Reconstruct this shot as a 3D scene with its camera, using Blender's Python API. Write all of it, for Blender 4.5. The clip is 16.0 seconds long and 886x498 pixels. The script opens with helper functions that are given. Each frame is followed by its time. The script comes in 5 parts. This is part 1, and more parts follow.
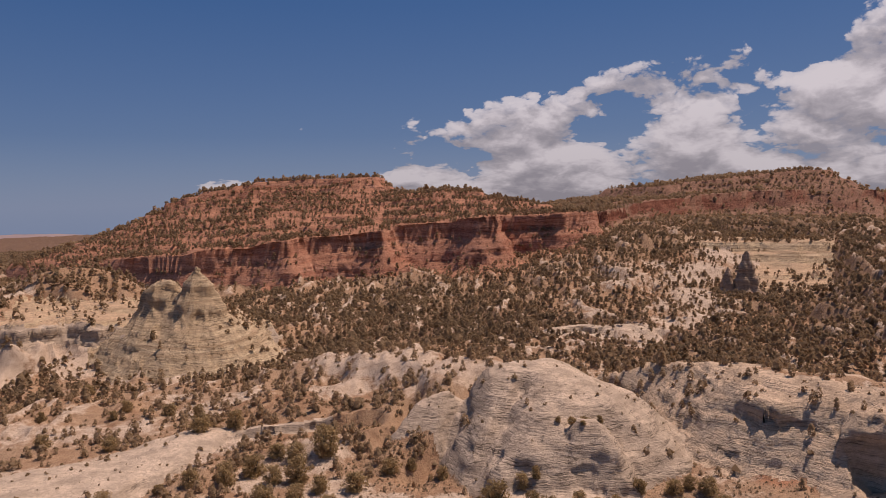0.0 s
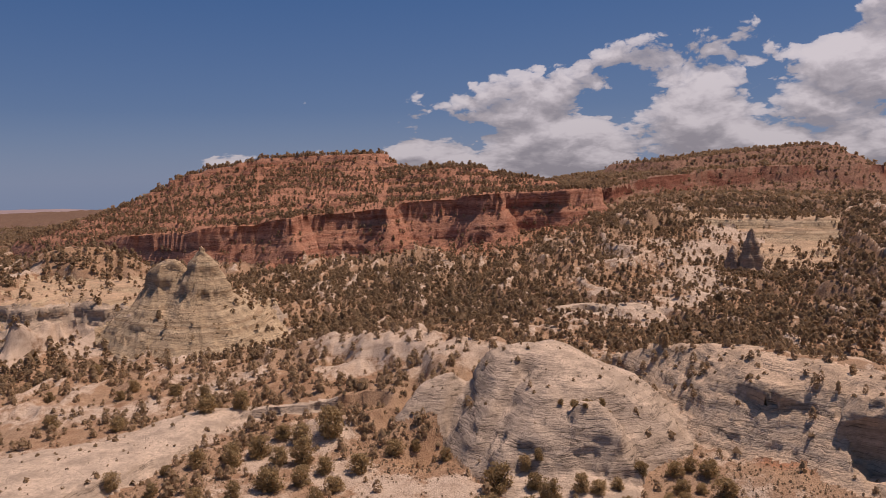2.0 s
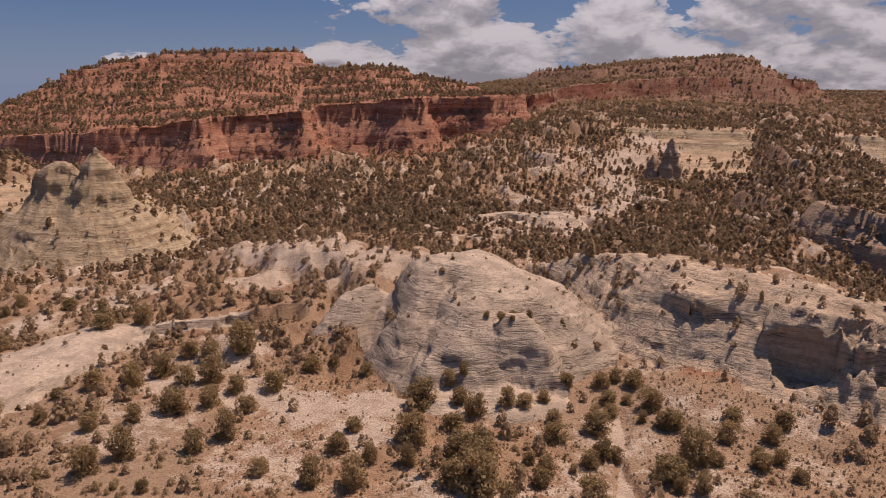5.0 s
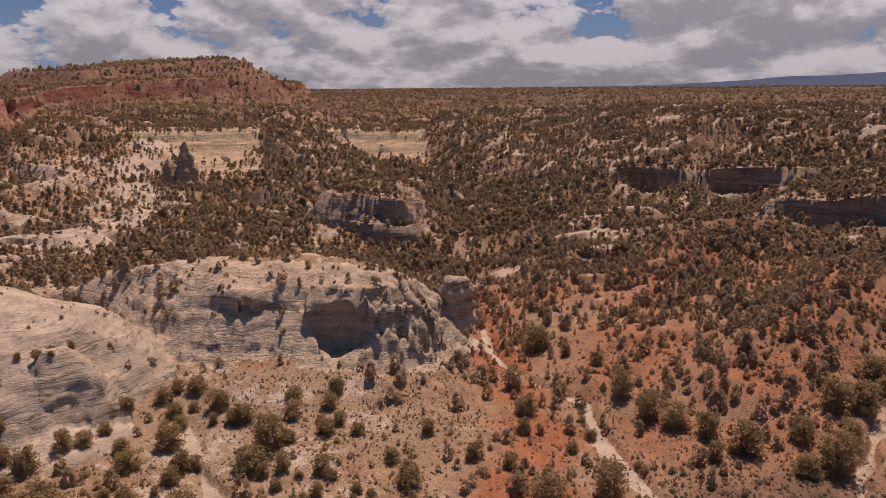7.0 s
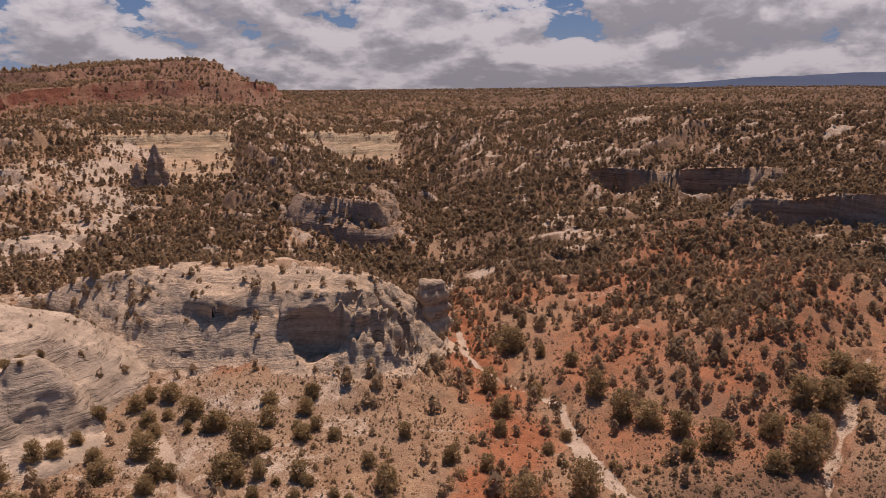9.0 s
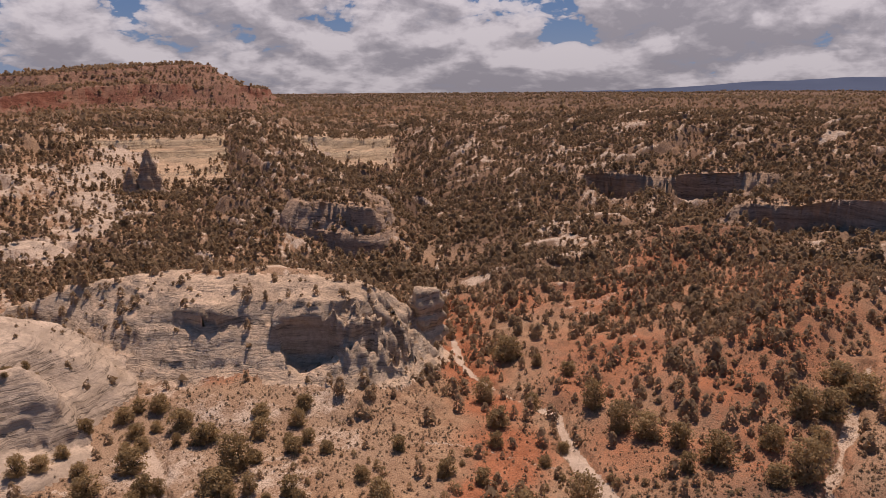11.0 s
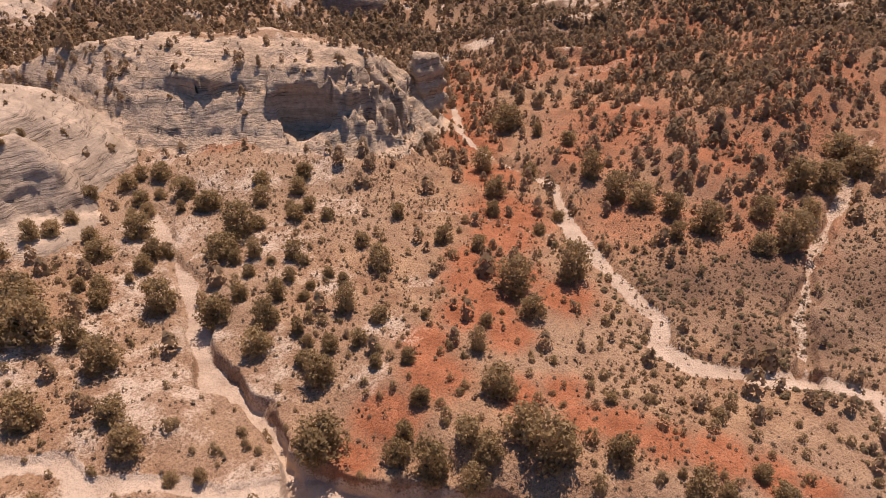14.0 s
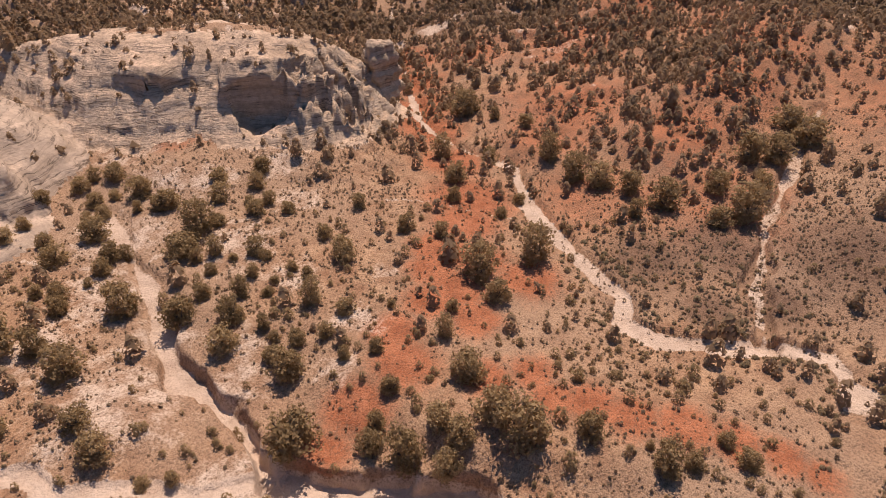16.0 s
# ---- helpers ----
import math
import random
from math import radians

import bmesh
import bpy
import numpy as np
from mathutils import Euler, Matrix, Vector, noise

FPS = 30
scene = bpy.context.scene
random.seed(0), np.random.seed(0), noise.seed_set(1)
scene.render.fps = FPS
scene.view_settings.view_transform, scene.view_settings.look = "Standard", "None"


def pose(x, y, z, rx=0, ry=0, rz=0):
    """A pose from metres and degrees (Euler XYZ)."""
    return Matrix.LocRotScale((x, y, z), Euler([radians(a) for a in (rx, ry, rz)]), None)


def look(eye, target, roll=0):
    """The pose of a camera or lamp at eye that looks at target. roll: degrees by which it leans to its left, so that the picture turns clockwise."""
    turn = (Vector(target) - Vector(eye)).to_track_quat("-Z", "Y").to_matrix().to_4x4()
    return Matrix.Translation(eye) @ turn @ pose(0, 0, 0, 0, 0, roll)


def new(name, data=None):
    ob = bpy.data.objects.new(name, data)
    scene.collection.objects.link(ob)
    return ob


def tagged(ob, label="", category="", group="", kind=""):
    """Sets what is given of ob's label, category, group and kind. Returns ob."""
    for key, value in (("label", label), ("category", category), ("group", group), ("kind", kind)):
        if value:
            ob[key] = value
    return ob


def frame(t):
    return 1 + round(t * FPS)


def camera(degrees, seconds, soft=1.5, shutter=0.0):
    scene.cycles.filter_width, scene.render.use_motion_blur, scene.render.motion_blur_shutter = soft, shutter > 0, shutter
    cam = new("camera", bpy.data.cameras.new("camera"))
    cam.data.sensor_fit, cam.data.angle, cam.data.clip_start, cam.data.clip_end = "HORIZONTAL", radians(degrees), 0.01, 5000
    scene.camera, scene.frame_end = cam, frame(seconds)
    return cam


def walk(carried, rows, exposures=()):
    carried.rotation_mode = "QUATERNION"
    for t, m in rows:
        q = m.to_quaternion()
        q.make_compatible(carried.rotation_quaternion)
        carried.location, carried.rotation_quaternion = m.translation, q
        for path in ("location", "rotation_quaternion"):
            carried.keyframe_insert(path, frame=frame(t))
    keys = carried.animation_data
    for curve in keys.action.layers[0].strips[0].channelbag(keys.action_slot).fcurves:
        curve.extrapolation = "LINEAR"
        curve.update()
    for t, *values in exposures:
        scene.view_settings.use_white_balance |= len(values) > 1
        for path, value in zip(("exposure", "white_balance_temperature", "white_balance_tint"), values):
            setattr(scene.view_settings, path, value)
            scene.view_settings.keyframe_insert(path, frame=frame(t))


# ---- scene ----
def eye(x, y, z, yaw, pitch, roll):
    """A camera pose from its place, its heading (clockwise from +y), its pitch and its roll."""
    a, b = radians(yaw), radians(pitch)
    ahead = Vector((math.sin(a) * math.cos(b), math.cos(a) * math.cos(b), math.sin(b)))
    return look(Vector((x, y, z)), Vector((x, y, z)) + ahead * 100, roll)


cam = camera(63.93, 16.0, soft=0.5)
walk(cam, [
    (0.0, eye(3.74, -6.66, 58.99, 0.00, -3.94, -1.22)),
    (0.5, eye(3.91, -6.70, 59.84, -0.07, -3.87, -1.32)),
    (1.0, eye(3.91, -6.69, 60.41, -0.13, -3.88, -1.34)),
    (1.5, eye(3.90, -6.58, 60.57, -0.24, -4.83, -1.31)),
    (2.0, eye(3.95, -6.58, 60.52, -0.41, -5.99, -1.29)),
    (2.5, eye(4.09, -6.38, 60.53, -0.70, -8.22, -1.21)),
    (3.0, eye(4.16, -6.20, 60.49, -0.92, -10.44, -1.18)),
    (3.2, eye(4.18, -6.15, 60.46, -0.99, -11.32, -1.10)),
    (4.1, eye(4.25, -3.20, 60.00, -1.00, -13.30, -0.70)),
    (4.7, eye(3.95, 0.20, 59.30, 2.40, -13.42, -0.15)),
    (5.3, eye(3.32, 2.35, 58.74, 11.43, -13.45, 0.35)),
    (5.5, eye(2.91, 2.20, 58.94, 16.03, -13.48, 0.41)),
    (6.0, eye(1.85, 1.65, 59.62, 28.37, -13.47, 0.60)),
    (6.5, eye(0.59, 0.36, 59.82, 40.04, -13.36, 0.27)),
    (7.0, eye(0.00, 0.00, 60.00, 44.16, -13.34, 0.05)),
    (7.5, eye(-0.17, -0.08, 60.09, 45.16, -13.35, -0.02)),
    (8.0, eye(-0.19, -0.15, 60.13, 45.59, -13.31, -0.09)),
    (8.5, eye(-0.33, -0.08, 60.38, 45.75, -13.31, -0.04)),
    (9.0, eye(-0.24, -0.10, 60.45, 46.29, -13.27, -0.02)),
    (10.8, eye(1.05, 1.10, 60.70, 46.72, -12.95, 0.09)),
    (11.3, eye(1.45, 1.40, 60.75, 46.70, -13.25, 0.09)),
    (11.5, eye(1.60, 1.38, 60.73, 46.66, -14.09, 0.03)),
    (12.0, eye(2.07, 1.68, 60.82, 46.59, -15.93, 0.07)),
    (12.5, eye(2.29, 1.71, 60.68, 46.49, -17.06, 0.09)),
    (13.0, eye(2.24, 1.43, 60.38, 46.42, -22.01, 0.24)),
    (13.5, eye(2.55, 1.60, 60.82, 46.47, -28.07, 0.33)),
    (14.0, eye(2.66, 1.53, 60.95, 46.45, -31.76, 0.37)),
    (14.5, eye(2.82, 1.53, 61.07, 46.34, -33.21, 0.24)),
    (15.0, eye(2.83, 1.50, 61.03, 46.38, -33.15, 0.13)),
    (15.5, eye(2.84, 1.36, 61.13, 47.84, -33.18, -0.28)),
    (16.0, eye(2.81, 1.27, 61.28, 49.73, -32.92, -0.71)),
], exposures=[(0.0, -0.17, 7100, 27), (9.2, -0.15, 7100, 27), (11.5, -0.08, 7100, 27), (12.4, 0.02, 7100, 27), (13.4, 0.22, 7100, 27), (16.0, 0.24, 7100, 27)])

# ---- light ----
SUN_HEADING, SUN_HEIGHT = 62.0, 66.0
sun_way = Vector((math.sin(radians(SUN_HEADING)) * math.cos(radians(SUN_HEIGHT)),
                  math.cos(radians(SUN_HEADING)) * math.cos(radians(SUN_HEIGHT)), math.sin(radians(SUN_HEIGHT))))
sun = new("sun", bpy.data.lights.new("sun", "SUN"))
sun.data.energy, sun.data.angle, sun.data.color = 3.9, radians(0.53), (1.0, 0.93, 0.83)
sun.matrix_world = look(sun_way * 400, (0, 0, 0))


class Nodes:
    """A short way to write node trees."""

    def __init__(self, tree):
        self.tree = tree
        tree.nodes.clear()

    def add(self, kind, **inputs):
        node = self.tree.nodes.new(kind)
        for key, value in inputs.items():
            name = key.replace("_", " ")
            socket = next((s for s in node.inputs if s.name == name and s.enabled), None) or node.inputs[name]
            if isinstance(value, bpy.types.NodeSocket):
                self.tree.links.new(value, socket)
            else:
                socket.default_value = value
        return node

    def math(self, op, a, b=None, clamp=False):
        node = self.tree.nodes.new("ShaderNodeMath")
        node.operation, node.use_clamp = op, clamp
        for n, value in enumerate((a, b)):
            if value is None:
                continue
            if isinstance(value, bpy.types.NodeSocket):
                self.tree.links.new(value, node.inputs[n])
            else:
                node.inputs[n].default_value = value
        return node.outputs[0]

    def ramp(self, fac, stops):
        node = self.tree.nodes.new("ShaderNodeValToRGB")
        e = node.color_ramp.elements
        while len(e) < len(stops):
            e.new(0.5)
        for el, (p, c) in zip(e, stops):
            el.position = p
            el.color = (*c, 1) if isinstance(c, tuple) else (c, c, c, 1)
        self.tree.links.new(fac, node.inputs[0])
        return node.outputs[0]

    def mix(self, fac, a, b, mode="MIX"):
        node = self.tree.nodes.new("ShaderNodeMix")
        node.data_type, node.blend_type = "RGBA", mode
        for socket, value in ((node.inputs[0], fac), (node.inputs[6], a), (node.inputs[7], b)):
            if isinstance(value, bpy.types.NodeSocket):
                self.tree.links.new(value, socket)
            else:
                socket.default_value = (*value, 1) if isinstance(value, tuple) else value
        return node.outputs[2]

    def noise(self, vector, scale, detail=5.0, rough=0.55, distortion=0.0):
        return self.add("ShaderNodeTexNoise", Vector=vector, Scale=scale, Detail=detail, Roughness=rough, Distortion=distortion).outputs[0]

    def link(self, a, b):
        self.tree.links.new(a, b)


world = bpy.data.worlds.new("world")
scene.world = world
world.use_nodes = True
n = Nodes(world.node_tree)
sky = n.add("ShaderNodeTexSky")
sky.sky_type, sky.sun_disc = "NISHITA", False
sky.sun_elevation, sky.sun_rotation = radians(SUN_HEIGHT), radians(SUN_HEADING)
sky.altitude, sky.air_density, sky.dust_density, sky.ozone_density = 1800, 1.1, 0.6, 2.0
way = n.add("ShaderNodeTexCoord").outputs["Generated"]
xyz = n.add("ShaderNodeSeparateXYZ", Vector=way).outputs
up = n.math("MAXIMUM", xyz[2], 0.0)


def cumulus(offset):
    """How dense the heaped clouds are, a step higher up in the sky by offset: broad masses with billows on billows."""
    h = n.math("ADD", xyz[2], offset)
    squeeze = n.math("POWER", n.math("MAXIMUM", n.math("ADD", h, 0.02), 0.001), 0.62)
    spot = n.add("ShaderNodeCombineXYZ", X=xyz[0], Y=xyz[1], Z=n.math("MULTIPLY", squeeze, 1.35)).outputs[0]
    large = n.noise(spot, 6.0, 2.0, 0.5)
    ragged = n.add("ShaderNodeTexNoise", Vector=spot, Scale=14.0, Detail=3.0).outputs["Color"]
    bent = n.mix(0.10, spot, ragged)
    heaps = n.add("ShaderNodeTexVoronoi", Vector=bent, Scale=17.0, Detail=2.5, Roughness=0.55, Lacunarity=2.3).outputs["Distance"]
    small = n.noise(spot, 40.0, 6.0, 0.6)
    puff = n.math("SUBTRACT", 0.62, n.math("MULTIPLY", heaps, 0.34))
    return n.math("ADD", n.math("ADD", n.math("MULTIPLY", large, 0.62), n.math("MULTIPLY", puff, 0.26)), n.math("MULTIPLY", small, 0.12))


# cloud cover grows towards the east, low down first
edge = n.math("SUBTRACT", n.math("MULTIPLY", n.math("MINIMUM", xyz[2], 0.30), 2.7), 0.30)
cover = n.math("MINIMUM", n.math("MULTIPLY", n.math("SUBTRACT", xyz[0], edge), 0.55), 0.118)
cover = n.math("SUBTRACT", cover, n.math("MINIMUM", n.math("MULTIPLY", n.math("MAXIMUM", n.math("SUBTRACT", xyz[2], 0.14), 0.0), 1.6), 0.09))
# unseen cloud added high overhead to whiten and lift the fill light
cover = n.math("ADD", cover, n.math("MULTIPLY", n.math("MAXIMUM", n.math("SUBTRACT", xyz[2], 0.36), 0.0), 0.60))
bank = n.math("MULTIPLY", n.math("ADD", xyz[0], 0.12), 6.0, clamp=True)
cover = n.math("ADD", cover, n.math("MULTIPLY", n.math("MULTIPLY", n.math("MAXIMUM", n.math("SUBTRACT", 0.085, xyz[2]), 0.0), 0.8), bank))
here, above = cumulus(0.0), cumulus(0.022)
body = n.math("ADD", here, cover)
mask = n.ramp(body, [(0.495, 0.0), (0.512, 0.85), (0.55, 1.0)])
lit = n.math("ADD", n.math("MULTIPLY", n.math("SUBTRACT", here, above), 7.5), 0.57)
lit = n.math("SUBTRACT", lit, n.math("MULTIPLY", n.math("MAXIMUM", n.math("SUBTRACT", body, 0.57), 0.0), 1.3))
tone = n.ramp(lit, [(0.0, (0.60, 0.59, 0.61)), (0.45, (0.82, 0.80, 0.80)), (0.75, (1.08, 1.05, 1.03)), (1.0, (1.22, 1.19, 1.15))])
haze = n.ramp(up, [(0.0, 0.50), (0.09, 0.14), (0.26, 0.0)])
clear = n.mix(0.72, sky.outputs[0], (0.05, 1.16, 3.6))
clear = n.mix(haze, clear, (3.0, 4.3, 6.0))
cloud = n.mix(1.0, n.mix(1.0, tone, (6.4, 6.9, 7.6), "MULTIPLY"), n.ramp(up, [(0.0, 0.80), (0.13, 1.0)]), "MULTIPLY")
air = n.mix(mask, clear, cloud)
back = n.add("ShaderNodeBackground", Color=air, Strength=0.079)
n.link(back.outputs[0], n.add("ShaderNodeOutputWorld").inputs[0])


# ---- shapes of the land ----
def lattice(ix, iy, seed):
    v = (ix.astype(np.int64) * 374761393 + iy.astype(np.int64) * 668265263 + seed * 974634777) & 0x7FFFFFFF
    v = ((v ^ (v >> 13)) * 1274126177) & 0x7FFFFFFF
    return ((v ^ (v >> 16)) & 0xFFFF) / 65535.0


def value_noise(x, y, size, seed):
    x, y = x / size, y / size
    ix, iy = np.floor(x), np.floor(y)
    fx, fy = x - ix, y - iy
    fx, fy = fx * fx * fx * (fx * (fx * 6 - 15) + 10), fy * fy * fy * (fy * (fy * 6 - 15) + 10)
    a, b = lattice(ix, iy, seed), lattice(ix + 1, iy, seed)
    c, d = lattice(ix, iy + 1, seed), lattice(ix + 1, iy + 1, seed)
    return (a + (b - a) * fx) * (1 - fy) + (c + (d - c) * fx) * fy


def fbm(x, y, size, seed, octaves=4, gain=0.5):
    """Layered noise, about -1 to 1."""
    total, amp, norm = 0.0, 1.0, 0.0
    for k in range(octaves):
        c, s = math.cos(0.9 * k + 0.3), math.sin(0.9 * k + 0.3)
        total = total + amp * (2 * value_noise(c * x - s * y, s * x + c * y, size, seed + 17 * k) - 1)
        norm, amp, size = norm + amp, amp * gain, size * 0.5
    return total / norm * 1.5


def ridged(x, y, size, seed, octaves=3):
    """Rounded ribs with sharp gullies between them, 0 (gully) to 1 (rib)."""
    total, amp, norm = 0.0, 1.0, 0.0
    for k in range(octaves):
        total = total + amp * np.abs(fbm(x, y, size, seed + 31 * k, 2))
        norm, amp, size = norm + amp, amp * 0.5, size * 0.5
    return np.clip(total / norm * 1.6, 0, 1)


def ramp01(v, lo, hi):
    t = np.clip((v - lo) / (hi - lo), 0, 1)
    return t * t * (3 - 2 * t)


def to_line(x, y, line):
    """The distance from a line in plan, and the height of the line there."""
    best, high = np.full(x.shape, 1e9), np.zeros(x.shape)
    for (ax, ay, az), (bx, by, bz) in zip(line, line[1:]):
        dx, dy = bx - ax, by - ay
        t = np.clip(((x - ax) * dx + (y - ay) * dy) / (dx * dx + dy * dy), 0, 1)
        d = np.hypot(x - ax - t * dx, y - ay - t * dy)
        near = d < best
        best, high = np.where(near, d, best), np.where(near, az + t * (bz - az), high)
    return best, high


def outside(x, y, ring):
    """The signed distance from a closed outline in plan: below zero inside."""
    best, inside = np.full(x.shape, 1e9), np.zeros(x.shape, bool)
    for (ax, ay), (bx, by) in zip(ring, ring[1:] + ring[:1]):
        dx, dy = bx - ax, by - ay
        t = np.clip(((x - ax) * dx + (y - ay) * dy) / (dx * dx + dy * dy), 0, 1)
        best = np.minimum(best, np.hypot(x - ax - t * dx, y - ay - t * dy))
        if dy:
            inside ^= ((ay > y) != (by > y)) & (x < (y - ay) / dy * dx + ax)
    return np.where(inside, -best, best)


def beside(x, y, line):
    """The distance in front of a wall's line (below zero behind it), the rim's height there and the height of the wall."""
    best, s, rim, drop = np.full(x.shape, 1e9), np.zeros(x.shape), np.zeros(x.shape), np.zeros(x.shape)
    for (ax, ay, az, ad), (bx, by, bz, bd) in zip(line, line[1:]):
        dx, dy = bx - ax, by - ay
        t = np.clip(((x - ax) * dx + (y - ay) * dy) / (dx * dx + dy * dy), 0, 1)
        d = np.hypot(x - ax - t * dx, y - ay - t * dy)
        front = np.where(dx * (y - ay) - dy * (x - ax) < 0, d, -d)
        near = d < best
        best, s = np.where(near, d, best), np.where(near, front, s)
        rim, drop = np.where(near, az + t * (bz - az), rim), np.where(near, ad + t * (bd - ad), drop)
    return s, rim, drop


# valley floors, crests and benches: lines of (x, y, height)
WASH = [(160, 152, 12), (139, 133, 11), (112, 104, 10.4), (94, 84, 10), (91, 75, 9.9), (90, 70, 9.9), (89.4, 59, 9.8), (81.5, 51.2, 9.7), (76.5, 43.2, 9.6), (73, 35.6, 9.5),
        (70.3, 29.4, 9.3), (66, 27.6, 9.2), (65, 23.4, 9.1), (68.5, 17, 9), (73, 11.6, 8.8), (75.2, 6.6, 8.7), (73.4, 4.8, 8.7), (71, 3.6, 8.6), (67.6, 2.2, 8.5), (64, 1, 8.5), (60, 0.6, 8.5), (55, 0.4, 8.4), (44, -6, 8.3), (30, -30, 8)]
GULLY = [(38, 92, 12.5), (36, 84, 11.8), (33, 74, 11), (29.7, 66, 10.2), (27, 59, 9.6), (28, 53, 9.2), (27.3, 47, 8.9), (25.5, 42, 8.6), (28, 37, 8.4), (32, 32.5, 8.3),
         (36, 26, 8.2), (40, 14, 8)]
SIDE_GULLY = [(-10, 70, 11.4), (4, 62, 10.6), (9, 59, 10.2), (12, 56, 10), (11.5, 53.5, 9.8), (14, 51.5, 9.6), (17, 49, 9.4), (20, 44.5, 9), (25.5, 42, 8.6)]
RED_GULLY = [(128, 25, 17), (114, 23.6, 14), (104, 22.2, 12.5), (95.6, 21.4, 11), (88, 19.2, 10.2), (81, 17, 9.6), (73, 13, 9)]
LINES = [
    WASH, GULLY, SIDE_GULLY, RED_GULLY,
    [(55, 60, 11), (45, 42, 10.6), (42, 30, 10.3), (48, 20, 10.2), (52, 6, 9.6)],
    [(58, 74, 11.8), (45, 78, 12.2), (36, 66, 11.2)],
    [(60, 92, 14), (52, 96, 15), (48, 104, 14)],
    [(18, 58, 11), (0, 62, 11.6), (-20, 80, 12.3), (-60, 92, 12), (-75, 111, 12.3)],
    [(15, 80, 12), (20, 92, 12.4), (-5, 98, 12.6), (-30, 100, 12.5)],
    [(-75, 111, 12.3), (-60, 122, 12.6), (-43, 134, 13)],
    [(-90, 140, 13), (-70, 160, 13), (-52, 190, 13.5), (-45, 215, 13)],
    [(-120, 165, 13), (-93, 182, 13.5)],
]
LINES += [
    [(-36, 200, 14.5), (-28, 182, 18), (-8, 166, 22), (6, 148, 23), (14, 137, 23.5)],
    [(-28, 156, 16), (-12, 142, 18)],
    [(-60, 275, 13), (-20, 258, 12.4), (13, 250, 12), (45, 240, 12), (75, 226, 12), (92, 196, 12.5), (112, 165, 12), (128, 142, 11.5)],
    [(20, 180, 14), (45, 172, 14), (70, 178, 13)],
    [(-150, 270, 18), (-110, 300, 17), (-60, 330, 15), (-20, 330, 15), (20, 320, 15)],
    [(-226, 430, 14), (-136, 352, 15), (-80, 355, 16), (-27, 366, 17), (23, 372, 20), (60, 388, 28), (105, 412, 36)],
    [(62, 280, 14), (78, 320, 22), (95, 360, 31), (112, 395, 38)],
    [(110, 270, 13.5), (118, 300, 16), (108, 335, 21), (118, 375, 28)],
    [(138, 420, 33), (200, 395, 32), (150, 470, 38), (230, 520, 40)],
]
LINES += [
    [(110, 205, 12.5), (120, 240, 13), (136, 272, 13.5), (160, 305, 16), (185, 340, 21)],
    [(246, 392, 40), (215, 345, 33), (192, 300, 28), (176, 250, 24), (163, 205, 21), (152, 180, 18)],
    [(136, 190, 16), (120, 200, 13.5)],
    [(150, 156, 12.5), (180, 172, 13.5), (205, 215, 13.5), (222, 250, 14.5), (250, 280, 16)],
    [(300, 340, 31), (360, 380, 33), (420, 430, 34)],
    [(175, 140, 14), (205, 140, 16.5), (235, 150, 15), (246, 134, 14), (252, 108, 15)],
    [(252, 172, 20), (280, 230, 26), (300, 270, 28)],
    [(300, 200, 31), (340, 240, 36), (370, 300, 37), (320, 130, 33), (345, 60, 35), (260, 40, 31), (250, 0, 31)],
    [(235, 104, 14.5), (215, 92, 15), (198, 62, 19), (192, 20, 20)],
]
LINES += [
    [(188, 74, 24.5), (168, 77, 21), (150, 79, 17), (136, 80, 13.5)],
    [(150, 40, 24), (133, 40, 22), (118, 42, 18.5), (108, 44, 14.5)],
    [(160, 5, 24), (128, 6, 21), (100, 4, 14), (84, -4, 9.8)],
    [(98, 62, 11.4), (93, 45, 11), (88, 32, 10.6)],
    [(118, 62, 13.5), (130, 58, 16), (150, 58, 19)],
    [(120, 86, 12.5), (140, 100, 15), (160, 115, 16)],
    [(400, 335, 41), (450, 225, 44), (470, 100, 45), (480, 0, 45), (480, -200, 42)],
    [(560, 650, 39), (720, 714, 40), (860, 500, 44), (950, 300, 47), (1000, 50, 48)],
    [(1419, 2058, 21), (1812, 1722, 29), (2155, 1267, 36), (2368, 802, 43), (2500, 200, 46)],
]
LINES += [
    [(2400, 3700, 8), (3200, 2900, 15), (4000, 1500, 28), (4300, 300, 34)],
    [(60, 500, 40), (100, 620, 46), (40, 800, 40), (200, 1200, 38), (700, 1500, 30)],
    [(-260, 330, 20), (-240, 460, 16), (-320, 620, 6), (-350, 800, 0)],
    [(-150, 220, 30), (-180, 280, 26)],
    [(-600, 800, -8), (-900, 1300, -22), (-700, 2000, -40), (-1500, 2200, -48)],
    [(-2300, 3600, -170), (-1200, 4300, -170), (-3500, 2400, -150)],
    [(-150, 120, 20), (-200, 40, 24), (-300, -100, 26)],
    [(0, 10, 12), (-40, -40, 14), (60, -90, 13), (200, -120, 20)],
    [(-1500, 300, 20), (-1500, -1500, 20), (0, -2500, 20), (1500, -1200, 40), (3000, -2000, 50)],
]
LINES += [
    [(-4000, 800, -40), (-4200, -2000, 0), (0, -4400, 20), (3500, -2600, 50)],
]
FLOORS = LINES[:6] + LINES[7:10] + [[(112, 345, 0), (150, 340, 0), (175, 338, 0)], [(140, 368, 0), (195, 355, 0)], [(223, 285, 0), (245, 305, 0), (270, 300, 0)], [(120, 315, 0), (128, 300, 0)]]
